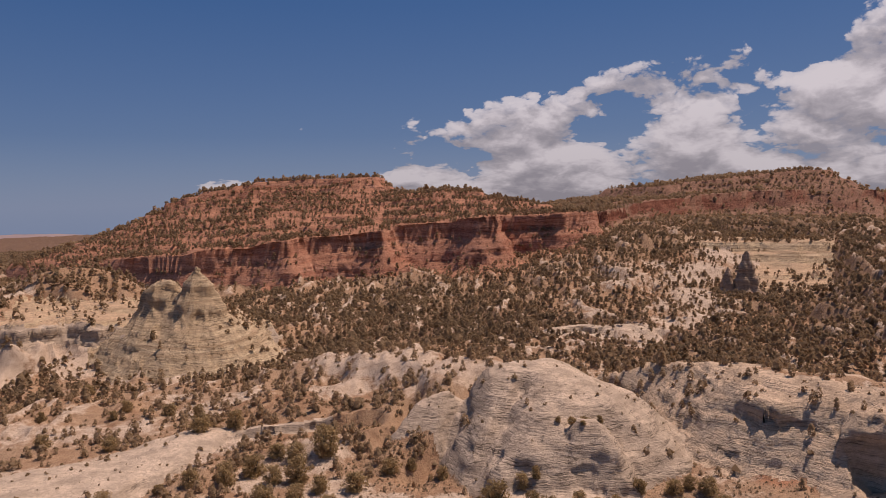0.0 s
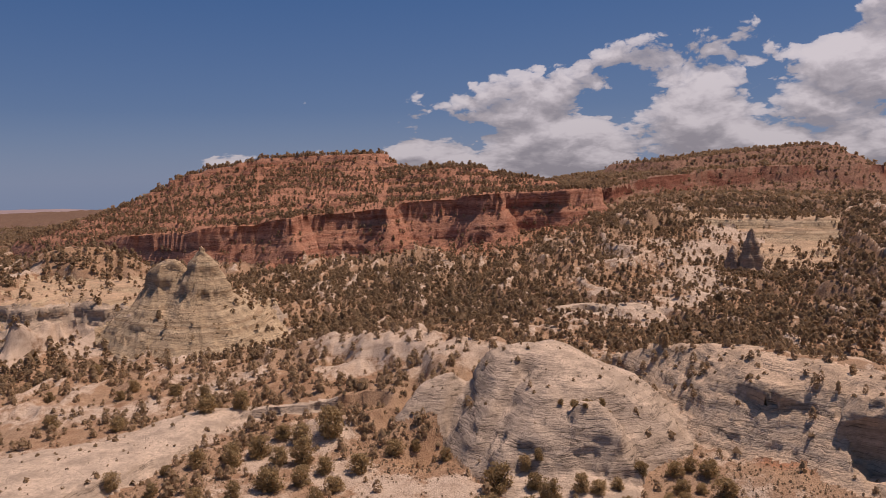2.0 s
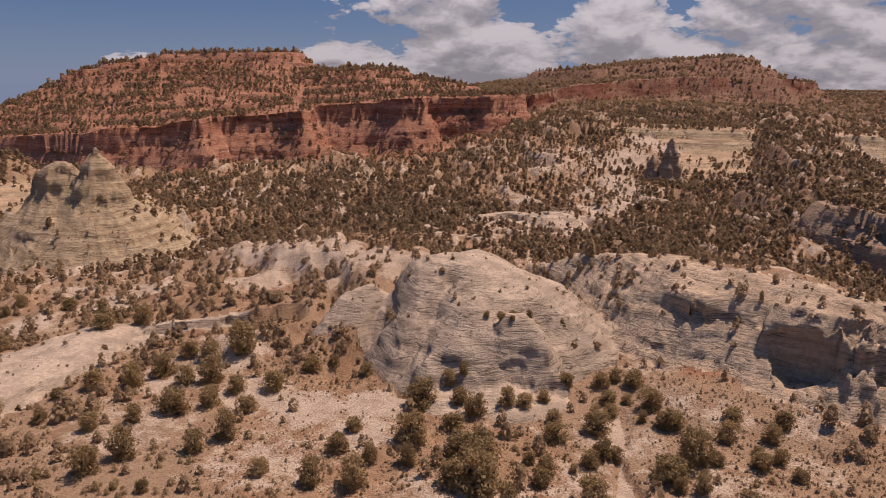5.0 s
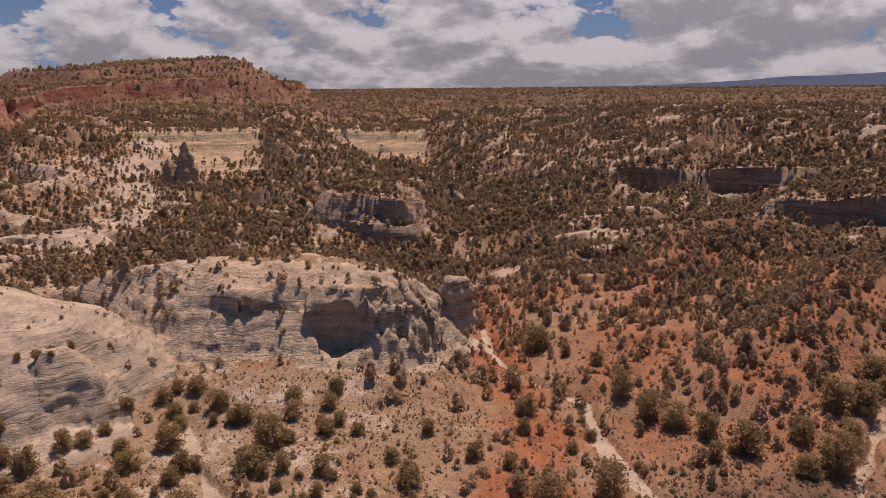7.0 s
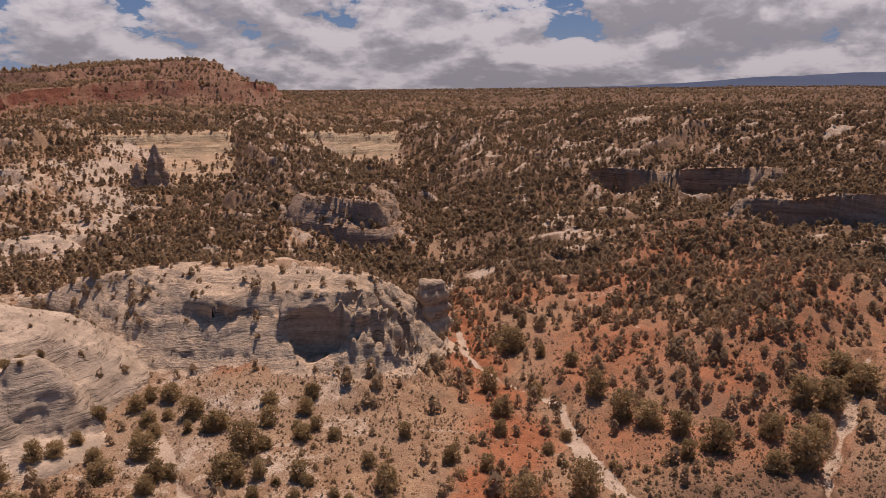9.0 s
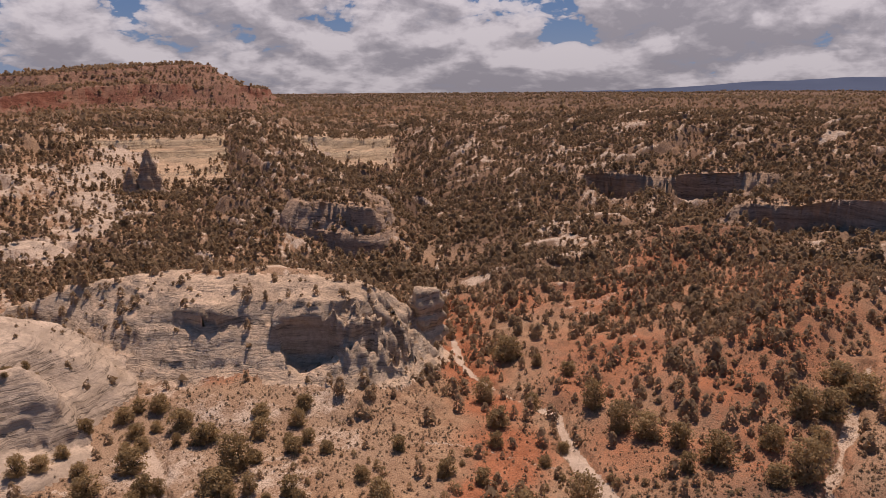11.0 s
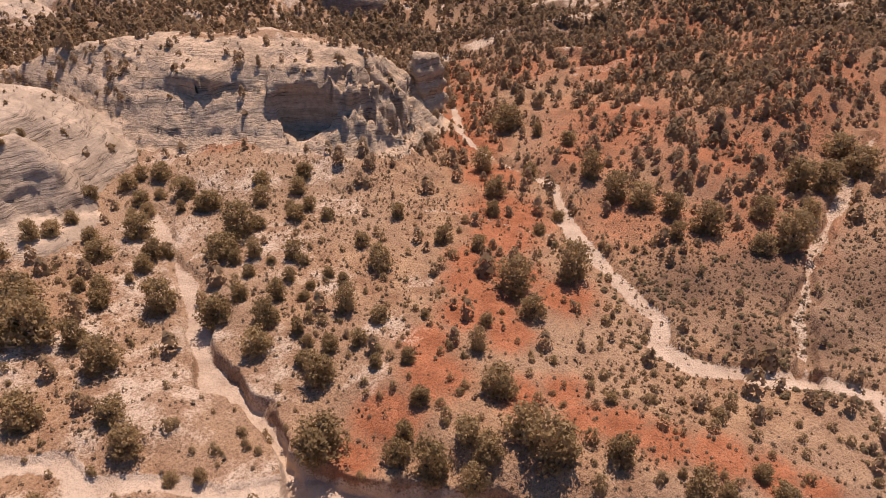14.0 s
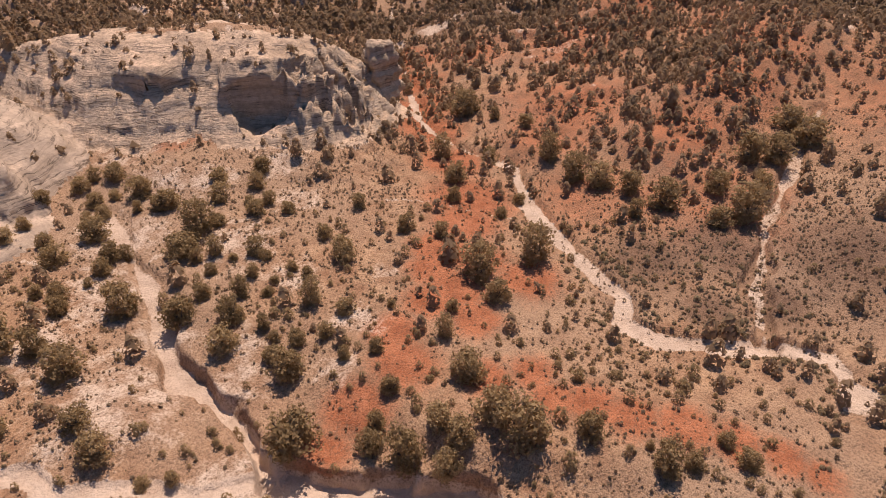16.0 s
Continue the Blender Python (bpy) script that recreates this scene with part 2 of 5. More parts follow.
GULLIES = (([(11, 140, 0), (7, 128, 0), (4, 118, 0), (-2, 110, 0)], 2.6, 3.6), ([(-2, 138, 0), (-6, 126, 0), (-11, 116, 0)], 2.2, 2.6), ([(17, 118, 0), (12, 109, 0), (9, 102, 0)], 1.6, 1.6))
CUTS = ((GULLY, 1.5, 2.3), (SIDE_GULLY, 1.0, 0.35), (RED_GULLY, 1.0, 1.1), (WASH, 1.4, 0.7))

# wooded spurs: crest (x, y, height) and how steeply the flanks fall
SPURS = []
SPURS.append(([(262, 425, 44), (249.9, 398.1, 38.5), (230.5, 351.1, 33), (207.5, 294.2, 29), (184, 244, 27.5), (163.1, 205.1, 26), (153.8, 184.3, 25), (150, 166, 19), (140, 148, 13)], 0.52))
SPURS.append(([(250.6, 165.0, 24.4), (228.3, 162.1, 21.7), (203.4, 153.8, 18.2), (178.7, 141.6, 14.1), (161.0, 131.6, 11.2)], 0.62))
SPURS.append(([(263.4, 128.3, 22.6), (247.1, 122.9, 18.5), (226.3, 119.7, 15.6), (205.0, 116.9, 13.4), (177.3, 108.7, 11.4)], 0.62))
SPURS.append(([(211.6, 76.4, 20.5), (197.9, 76.1, 20.2), (179.6, 76.0, 18.2), (158.8, 76.0, 16.4), (138.3, 76.4, 13.8), (115.0, 72.7, 11.4)], 0.58))
SPURS.append(([(196, 36, 25), (184.9, 43.9, 21.2), (172.0, 53.0, 19.4), (154.9, 59.8, 16.6), (135.5, 59.5, 14.2), (117.3, 56.1, 12.1)], 0.55))
SPURS.append(([(160, 24, 22), (142, 32, 20), (126, 38, 17.5), (108, 41, 13)], 0.5))
SPURS.append(([(300, 262, 36), (282, 240, 31), (258, 222, 24), (236, 210, 18)], 0.6))
SPURS.append(([(330, 330, 40), (308, 300, 36), (284, 276, 28), (256, 254, 19)], 0.6))
SPURS.append(([(312, 214, 38), (288, 198, 32), (262, 186, 25), (232, 180, 17)], 0.6))
SPURS.append(([(60, 392, 30), (72, 352, 26), (66, 318, 20), (58, 290, 14)], 0.45))
SPURS.append(([(-10, 372, 22), (4, 340, 19), (8, 312, 15)], 0.40))
SPURS.append(([(-149.0, 242.4, 30.2), (-140.9, 247.2, 35.2), (-132.8, 251.7, 37.4), (-124.5, 255.9, 36.4), (-116.0, 259.9, 32.9), (-109.1, 262.9, 28.1)], 0.5))

# sheer walls and alcoves, from the left end to the right end of each: (x, y, height of the rim, height of the wall)
WALLS = []
WALLS.append(("canyon_wall", [(248.5, 160.8, 23.1, 0.2), (254.2, 159.2, 24.8, 5), (259.8, 157.9, 25.0, 10.5), (266.1, 151.1, 25.3, 14), (269.0, 143.8, 25.0, 14), (268.0, 137.1, 25.0, 11), (265.6, 133.0, 25.1, 4.1), (264.1, 129.2, 25.3, 6.6), (267.8, 128.4, 25.3, 11), (274.8, 125.2, 26.1, 13), (281.3, 117.9, 26.6, 12.5), (284.7, 109.4, 27.1, 10.5), (284.3, 101.9, 27.8, 7.5), (281.5, 94.8, 28.4, 4.4), (277.9, 89.7, 28.7, 0.4)], 0.5))
WALLS.append(("canyon_wall", [(216.7, 82.8, 24.7, 0.3), (219.4, 81.2, 25.4, 4), (222.5, 78.7, 25.7, 7.6), (225.4, 73.3, 25.3, 8.8), (226.2, 67.3, 25.8, 9.4), (226.8, 61.7, 27.4, 9.6), (225.8, 57.3, 28.9, 8.8), (225.4, 50.4, 29.5, 8), (226.5, 40.2, 29.9, 7.5), (228, 20, 30, 4)], 0.9))
WALLS.append(("ridge_cliff", [(131.8, 183.6, 25.6, 0.2), (132.6, 180.5, 25.7, 2.6), (134.7, 175.2, 25.3, 4.4), (136.3, 168.8, 25.0, 6), (137.7, 162.5, 25.2, 7.5), (139.8, 160.7, 24.8, 7.5), (144.2, 160.8, 21.9, 4), (148.6, 162.2, 18.1, 0.3)], 0.6))
WALLS.append(("ridge_cliff", [(140.3, 194.7, 26.9, 0.2), (145.2, 188.6, 28.2, 2.0), (151.3, 181.2, 27.6, 2.2), (150.4, 174.0, 23.7, 0.3)], 0.5))
WALLS.append(("bluff", [(62.7, 99.0, 26.5, 0.2), (63.6, 98.0, 27.0, 6.6), (64.8, 97.3, 26.9, 10.6), (66.7, 96.0, 26.3, 11.4), (68.9, 93.7, 25.7, 10.8), (70.3, 90.7, 26.0, 9.5), (71.1, 88.8, 26.5, 6.8), (71.8, 87.6, 26.2, 0.6)], 0.3))
WALLS.append(("bluff", [(54.7, 107.4, 25.5, 0.2), (56.1, 107.8, 25.1, 3.0), (57.0, 106.8, 24.9, 3.4), (57.4, 104.9, 23.7, 0.3)], 0.2))
WALLS.append(("slickrock_flat", [(-41.6, 128.0, 16.4, 0.2), (-37.0, 129.5, 16.6, 1.2), (-32.6, 130.2, 16.2, 1.9), (-26.8, 131.2, 15.6, 1.6), (-20.8, 132.0, 15.2, 1.3), (-17, 132.2, 14.6, 0.2)], 1.4))
WALLS.append(("mesa_left", [(-27.6, 370.5, 42.7, 2.3), (-25.0, 371.7, 43.8, 23.0), (-19.4, 372.1, 43.7, 27.0), (-16.6, 370.2, 41.6, 2.9)], 0.4))
WALLS.append(("mesa_left", [(9.9, 378.8, 38.6, 1.9), (14.9, 380.7, 44.4, 19.2), (22.8, 380.3, 45.5, 28.1), (26.1, 378.2, 44.3, 3.9)], 0.4))
WALLS.append(("mesa_left", [(-88.6, 353.0, 39.1, 1.7), (-85.3, 355.9, 39.4, 11.5), (-75.7, 358.2, 39.7, 18.0), (-72.5, 356.8, 38.6, 2.3)], 0.4))
WALLS.append(("bare_pan", [(43.3, 240.7, 11.9, 0.2), (46.9, 244.2, 12.6, 3.2), (52.3, 246.2, 13.0, 5), (56.4, 244.4, 12.4, 4.4), (58.2, 237.9, 12.0, 0.4)], 0.5))

# landforms: outline in plan, heights along x, profile (distance out from the outline, height below the top), and how much the outline wanders
LANDFORMS = {
    "mesa_left": dict(beds=(4.5, 0.6), face=(-1, 14), ring=[(-216, 405), (-190, 383), (-150, 374), (-128, 364), (-98, 372), (-80, 366), (-72, 384), (-45, 386), (-29, 379), (-22, 398), (8, 402), (22, 390), (34, 391),
                            (40, 410), (70, 408), (94, 421), (101, 446), (102, 475), (100, 600), (0, 680), (-150, 640), (-262, 520)],
                      top=[(-216, 26), (-142, 33), (-77, 39), (-27, 44), (31, 49), (140, 50)],
                      profile=[(-95, 20), (-70, 15.5), (-68.5, 12.2), (-50, 9.6), (-48.8, 7.6), (-30, 5.4), (-26, 2.4), (-8, 1), (0, 0), (0.7, -9), (2.6, -10), (8.6, -21), (13, -25), (32, -31), (60, -38)], wander=(3.4, 34.0), flute=(1.1, 8.0)),
    "mesa_left_cap": dict(beds=(4, 0.6), face=(-1, 9), ring=[(-186, 478), (-150, 486), (-126, 494), (-90, 498), (-58, 500), (-44, 508), (-38, 545), (-60, 610), (-150, 590), (-200, 530)],
                          top=[(-186, 60), (-165, 66), (-126, 74), (-50, 76.5)],
                          profile=[(-20, 1.0), (0, 0), (2, -4.5), (8, -6), (10, -9), (40, -20), (90, -34)], wander=(5.0, 30.0), flute=(1.5, 8.0)),
    "mesa_right": dict(beds=(6, 0.5), face=(-1, 14), ring=[(118, 500), (150, 560), (190, 610), (232, 652), (270, 668), (303, 680), (335, 676), (372, 694), (409, 690), (450, 704), (478, 726), (497, 742), (503, 775), (510, 830),
                             (560, 1000), (300, 1100), (50, 900)],
                       top=[(118, 48), (180, 54), (300, 62), (405, 63), (445, 58), (478, 57.5), (503, 56), (600, 50)],
                       profile=[(-60, 2), (0, 0), (0.8, -7), (5, -9.5), (6, -14), (40, -27), (130, -47)], wander=(5.0, 50.0), flute=(2.0, 14.0)),
    "mesa_right_cap": dict(beds=(5, 0.5), face=(-1, 4), ring=[(225, 715), (290, 722), (345, 724), (388, 724), (412, 736), (432, 790), (350, 900), (200, 850)],
                           top=[(225, 68), (293, 75), (388, 83), (430, 80)],
                           profile=[(-30, 1), (0, 0), (3, -4), (40, -25), (60, -42), (120, -80)], wander=(5.0, 40.0), flute=(2.0, 14.0)),
    "bluff": dict(rock=(-14, 4.5), beds=(1.3, 0.35), face=(-6, 6), ring=[(41.2, 146.6), (43.4, 134.5), (45.3, 123.3), (47.2, 114.1), (50.3, 108.4), (53.0, 104.9), (56.7, 101.9), (60.0, 98.8), (63.3, 95.6), (66.9, 91.4), (68.6, 87.6), (71.1, 85.0), (76.5, 84.3), (83.7, 85.7), (92.6, 89.5), (98, 106), (92, 116), (80, 127), (62, 140), (40, 152), (26, 152)],
                  top=[(30, 25.4), (40, 26.2), (66, 26.6), (76, 26.2), (90, 23.8), (105, 20)],
                  profile=[(-34, 0.6), (-18, 1.0), (-11, 0.3), (-7.4, -1.2), (-4.8, -3.4), (-2.4, -6.0), (0, -8.6), (2.0, -10.6), (4.0, -11.8), (8, -13.2), (12, -14.4), (26, -18)], wander=(0.9, 10.0), flute=(0.8, 3.2), lumps=0.3,
                  columns=(78, 88, 10, 5.0, 3.0)),
    "slickrock_dome": dict(beds=(1.0, 0.28), face=(-99, 99), ring=[(-30, 120), (-20, 111), (-8, 110), (0, 113), (6, 106), (18, 100), (34, 99), (43, 103), (48, 110), (54, 119), (50, 132), (36, 145), (15, 150), (-8, 140), (-16, 126)],
                           top=[(-30, 18), (-12, 19.5), (2, 23.5), (12, 27.6), (24, 28), (36, 26.0), (49, 22.5), (62, 21)],
                           profile=[(-26, 0.6), (-19, -0.6), (-13, -3.0), (-8, -6.0), (-4, -8.8), (-1.5, -10.6), (0, -12), (1.2, -13.4), (6, -14.6), (14, -17)], wander=(3.2, 15.0), flute=(0.8, 6.0), lumps=0.2),
    "slickrock_knoll": dict(beds=(0.8, 0.7), face=(-99, 99), ring=[(17, 104), (22, 99.5), (31, 99), (35, 104), (32, 112), (22, 112)],
                            top=[(16, 21), (25, 23.4), (36, 21)],
                            profile=[(-7, 0.6), (-5, -0.4), (-2.5, -3), (0, -6.6), (1.5, -9), (4, -10.6), (9, -13)], wander=(0.9, 8.0), flute=(0.5, 3.0)),
    "slickrock_flat": dict(beds=(0.5, 0.5), face=(-99, 99), ring=[(-98, 104), (-75, 113), (-60, 120), (-46, 134), (-38, 136), (-40, 122), (-51, 101), (-60, 89), (-80, 76), (-100, 84)],
                           top=[(-98, 13.6), (-60, 13.8), (-38, 14.4)],
                           profile=[(-6, 0.4), (-2, 0), (0, -0.5), (0.6, -1.2), (4, -3.2)], wander=(1.5, 9.0), flute=(0.5, 4.0), lumps=0.12),
    "white_cliff": dict(beds=(1.6, 0.7), face=(-1, 5), ring=[(-168, 188.2), (-143.4, 192.6), (-131, 201.6), (-121, 198.2), (-113.1, 209.4), (-103, 207.2), (-96.3, 210), (-90, 198), (-79, 191), (-69.4, 187), (-57, 190.5), (-48.3, 206), (-51.5, 229.6), (-89.6, 257.6), (-168, 263.2)],
                        top=[(-168, 25.3), (-106.4, 24.2), (-89.6, 22.4), (-67.2, 22.6), (-55, 20), (-47, 14)],
                        profile=[(-40, 5), (-22, 3.0), (-10, 1.0), (-3, 0.2), (0, -1.2), (2.6, -4.6), (4.2, -5.4), (8, -10), (11, -12), (20, -16.5)], wander=(2.0, 9.0), flute=(2.2, 4.6)),
    "cone_hill": dict(beds=(2.2, 0.15), face=(-99, 99), ring=[(-71.5, 203.4), (-69.8, 202.0), (-68.2, 203.6), (-69.2, 206), (-71.2, 206)],
                      top=[(-75, 41), (-65, 41)],
                      profile=[(-1.5, 0.5), (0, -1.0), (2.4, -5), (5.2, -10.5), (8.6, -15.5), (13, -19), (21, -25.5), (28, -32)], wander=(0.5, 5.0), flute=(1.3, 3.2), lumps=0.25),
    "cone_shoulder": dict(beds=(2.0, 0.2), face=(-99, 99), ring=[(-87.5, 207.1), (-82.4, 203.4), (-77.4, 205.1), (-77.6, 211.7), (-85.4, 212.8)],
                          top=[(-89.6, 33.6), (-83, 35.4), (-78.4, 36)],
                          profile=[(-4, 1.2), (-1, 0), (0, -1.2), (2.6, -6), (6, -10), (13, -16)], wander=(0.8, 6.0), flute=(1.4, 4.0)),
    "cream_cliff": dict(beds=(2.4, 0.7), face=(-1, 60), ring=[(104, 405), (122, 392), (138, 387), (150, 374), (170, 370), (186, 362), (203, 358), (225, 372), (206, 415), (140, 432)],
                        top=[(104, 33), (200, 33)],
                        profile=[(-15, 1.5), (0, 0), (3, -3.5), (14, -6), (18, -9), (45, -13), (70, -17)], wander=(4.0, 18.0), flute=(1.6, 7.0)),
    "cream_terrace": dict(beds=(2.4, 0.7), face=(-1, 60), ring=[(222, 346), (240, 330), (262, 316), (280, 311), (300, 322), (306, 345), (270, 375), (235, 372)],
                          top=[(222, 33), (300, 30)],
                          profile=[(-15, 1.5), (0, 0), (3, -4), (12, -7), (15, -10), (40, -16), (60, -21)], wander=(2.0, 18.0), flute=(1.0, 7.0)),
    "canyon_wall": dict(rock=(-5, 7), beds=(2.5, 0.5), face=(-3, 10), ring=[(330, 300), (300, 240), (276, 196), (262, 174), (250, 163), (259, 156), (267, 147), (267, 136), (264, 129), (275, 124), (283, 113), (284, 100), (278, 90), (262, 86), (240, 86), (219, 82), (225, 73),
                              (227, 61), (226, 45), (222, 20), (215, -60), (420, -60), (440, 250)],
                        top=[(196, 26), (222, 26), (236, 26), (255, 25), (284, 28), (330, 31), (440, 35)],
                        profile=[(-110, 19), (-60, 11), (-25, 4.5), (-6, 0.8), (0, -0.6), (3, -4.5), (10, -8.5), (24, -13), (45, -19)], wander=(1.6, 18.0), flute=(1.6, 6.0)),
    "bare_pan": dict(beds=(0.6, 0.6), face=(-99, 99), ring=[(36, 238), (44, 247), (56, 250), (70, 246), (76, 238), (72, 230), (60, 235), (46, 232)],
                     top=[(36, 12.4), (60, 13.6), (90, 14.4)],
                     profile=[(-6, 0.8), (-2, 0), (0, -0.5), (1, -1.6), (5, -3.4)], wander=(1.6, 9.0), flute=(0.6, 4.0)),
    "ridge_cliff": dict(rock=(-7, 6), beds=(1.8, 0.7), face=(-1, 5), ring=[(131.5, 183), (134, 175.5), (137, 163), (141, 161), (148, 163), (156, 172), (166, 192), (150, 206), (136, 198)],
                        top=[(128, 25.5), (150, 25), (168, 26)],
                        profile=[(-20, 3), (-4, 0.6), (0, -0.6), (1.6, -3), (3.0, -6), (5, -8), (7, -13)], wander=(1.2, 9.0), flute=(1.2, 5.0)),
}
NAMES = list(LANDFORMS)


def land(x, y):
    """Height of the land, the landform that shows there (-1: open ground), its zone (0 top, 1 face, 2 scree) and how far up a rib of the slope it lies."""
    far = np.hypot(x, y)
    weight, total = 0.0, 0.0
    for line in LINES:
        d, h = to_line(x, y, line)
        w = 1.0 / (d * d + 4.0 + (0.004 * far) ** 2) ** 1.6
        weight, total = weight + w, total + w * h
    base = total / weight
    calm = np.full(x.shape, 1e9)
    for line in FLOORS:
        calm = np.minimum(calm, to_line(x, y, line)[0])
    rough = ramp01(calm, 5, 30) * ramp01(far, 55, 150)
    # spurs and gullies run down the fall of the slopes: north to south under the mesas, east to west in the canyon
    turn = ramp01(np.degrees(np.arctan2(x, y)), 26, 46)
    across = (1 - turn) * x + turn * (0.23 * x + 0.97 * y) + 5 * fbm(x, y, 30, 2, 2)
    along = (1 - turn) * y + turn * (0.97 * x - 0.23 * y) + 5 * fbm(x, y, 30, 4, 2)
    ribs = 0.3 * ridged(across, 0.45 * along, 34, 5, 3) + 0.7 * (1 - ridged(across, 0.38 * along, 21, 205, 3)) - 0.10
    rills = 1 - ridged(across, 0.3 * along, 9, 15, 2)
    streaks = 1 - ridged(across, 0.22 * along, 4.6, 215, 2)
    tall = 0.5 + 0.5 * ramp01(far, 170, 320)
    relief = rough * (5.6 * tall * (ribs - 0.42) + 2.6 * tall * (rills - 0.5) + 1.0 * tall * (streaks - 0.5) + 0.5 * fbm(x, y, 4, 3, 3)) * (1 - 0.4 * ramp01(far, 900, 2500))
    base = base + relief
    bent_x, bent_y, vary = x + 3 * fbm(x, y, 18, 31, 2), y + 3 * fbm(x, y, 18, 32, 2), 1 + 0.5 * fbm(x, y, 12, 33, 2)
    crest = np.zeros(x.shape)
    for line, fall in SPURS:
        d, h = to_line(bent_x, bent_y, line)
        crest = np.maximum(crest, np.exp(-(d / 2.6) ** 2) * ramp01(h - base, -1.5, 1.0))
        base = np.maximum(base, h - fall * np.maximum(d - 1.5, 0) * vary + 1.8 * (rills - 0.5) * ramp01(d, 2, 12))
    base = base + 0.22 * fbm(x, y, 6.0, 11, 4) + 3.5 * ramp01(far, 400, 1300) * fbm(x, y, 160, 8, 4)
    # cut banks of the dry gullies and the wash
    for line, wide, deep in CUTS:
        d = to_line(x, y, line)[0] + 0.9 * fbm(x, y, 3.0, 21, 3) + 0.7 * fbm(x, y, 8.0, 23, 2)
        if line is GULLY:
            deep = deep * np.interp(y, [30, 58, 72, 90], [1.0, 0.9, 0.3, 0.2])
        base = base - deep * (1 - ramp01(d, wide * 0.8, wide * 1.25))
    which, zone, height = np.full(x.shape, -1), np.zeros(x.shape, int), base
    for k, (name, f) in enumerate(LANDFORMS.items()):
        xs = [p[0] for p in f["ring"]]
        ys = [p[1] for p in f["ring"]]
        reach = 20 + f["profile"][-1][0]
        m = (x > min(xs) - reach) & (x < max(xs) + reach) & (y > min(ys) - reach) & (y < max(ys) + reach)
        if not m.any():
            continue
        px, py = x[m], y[m]
        s = outside(px, py, f["ring"])
        (wa, wl), (fa, fl) = f["wander"], f["flute"]
        plain = s + wa * fbm(px, py, wl, 40 + k, 3)
        s = plain + fa * (ridged(px, py, fl, 60 + k, 2) - 0.4)
        if "columns" in f:
            cx, cy, cr, amp, size = f["columns"]
            s = s + amp * np.exp(-((px - cx) ** 2 + (py - cy) ** 2) / (cr * cr)) * (ridged(px, py, size, 160 + k, 2) - 0.45)
        top = np.interp(px, *zip(*f["top"])) + 0.5 * fbm(px, py, 14, 80 + k, 3)
        ss, hh = zip(*f["profile"])
        h = top + np.interp(s, ss, hh) + f.get("lumps", 0.25) * fbm(px, py, 5, 90 + k, 3)
        step, hard = f["beds"]
        q = (h + 2.0 * fbm(px, py, 45, 100 + k, 2)) / step
        part_way = q - np.floor(q)
        h = h + hard * step * (ramp01(part_way, 0.45, 0.9) - part_way)
        h = np.where(s > ss[-1], h - 1.5 * (s - ss[-1]), h)
        if name == "canyon_wall":
            h = h + relief[m] * (ramp01(-s, 3, 22) + ramp01(s, 5, 14))
        wins = h > height[m]
        height[m] = np.where(wins, h, height[m])
        z2, w2 = zone[m], which[m]
        w2[wins] = np.where((s < f.get("rock", (-99, 99))[0]) | (s > f.get("rock", (-99, 99))[1]), -1, k)[wins]
        z2[wins] = np.where(s < f["face"][0], 0, np.where(s < f["face"][1], 1, 2))[wins]
        which[m], zone[m] = w2, z2
    # gullies that run down between the domes
    for line, wide, deep in GULLIES:
        m = (np.abs(x - line[1][0]) < 60) & (np.abs(y - line[1][1]) < 60)
        d = to_line(x[m], y[m], line)[0] + 0.8 * fbm(x[m], y[m], 5, 24, 2)
        height[m] -= deep * np.exp(-(d / wide) ** 2)
    for name, line, rough_edge in WALLS:
        k = NAMES.index(name)
        xs, ys = [p[0] for p in line], [p[1] for p in line]
        m = (x > min(xs) - 14) & (x < max(xs) + 14) & (y > min(ys) - 14) & (y < max(ys) + 14)
        if not m.any():
            continue
        px, py, h = x[m], y[m], height[m]
        s, rim, drop = beside(px, py, line)
        s = s + rough_edge * (0.9 * fbm(px, py, 9, 150 + k, 2) + 0.3 * (ridged(px, py, 5, 155 + k, 2) - 0.4))
        body = ramp01(drop, 0.2, 3.0)
        back = body * ramp01(s, -9, -0.5) * (s <= 0)
        h = h + back * ((np.minimum(rim, h + 2.6) if name in ("bluff", "mesa_left") else rim) - h)
        under = np.minimum(h, rim - drop + 0.3 * fbm(px, py, 3, 158, 2) + 0.9 * np.maximum(s - 6.5, 0))
        h = h + ramp01(s, -0.2, 0.35) * (under - h)
        w2, z2 = which[m], zone[m]
        face = (s > -1.2) & (s < 2.2) & (drop > 0.8)
        w2[face], z2[face] = k, 1
        height[m], which[m], zone[m] = h, w2, z2
    return height, which, zone, np.maximum((0.3 * ribs + 0.35 * rills + 0.35 * streaks) * rough, 0.62 * crest)


def ground_at(x, y):
    return float(land(np.array([float(x)]), np.array([float(y)]))[0][0])


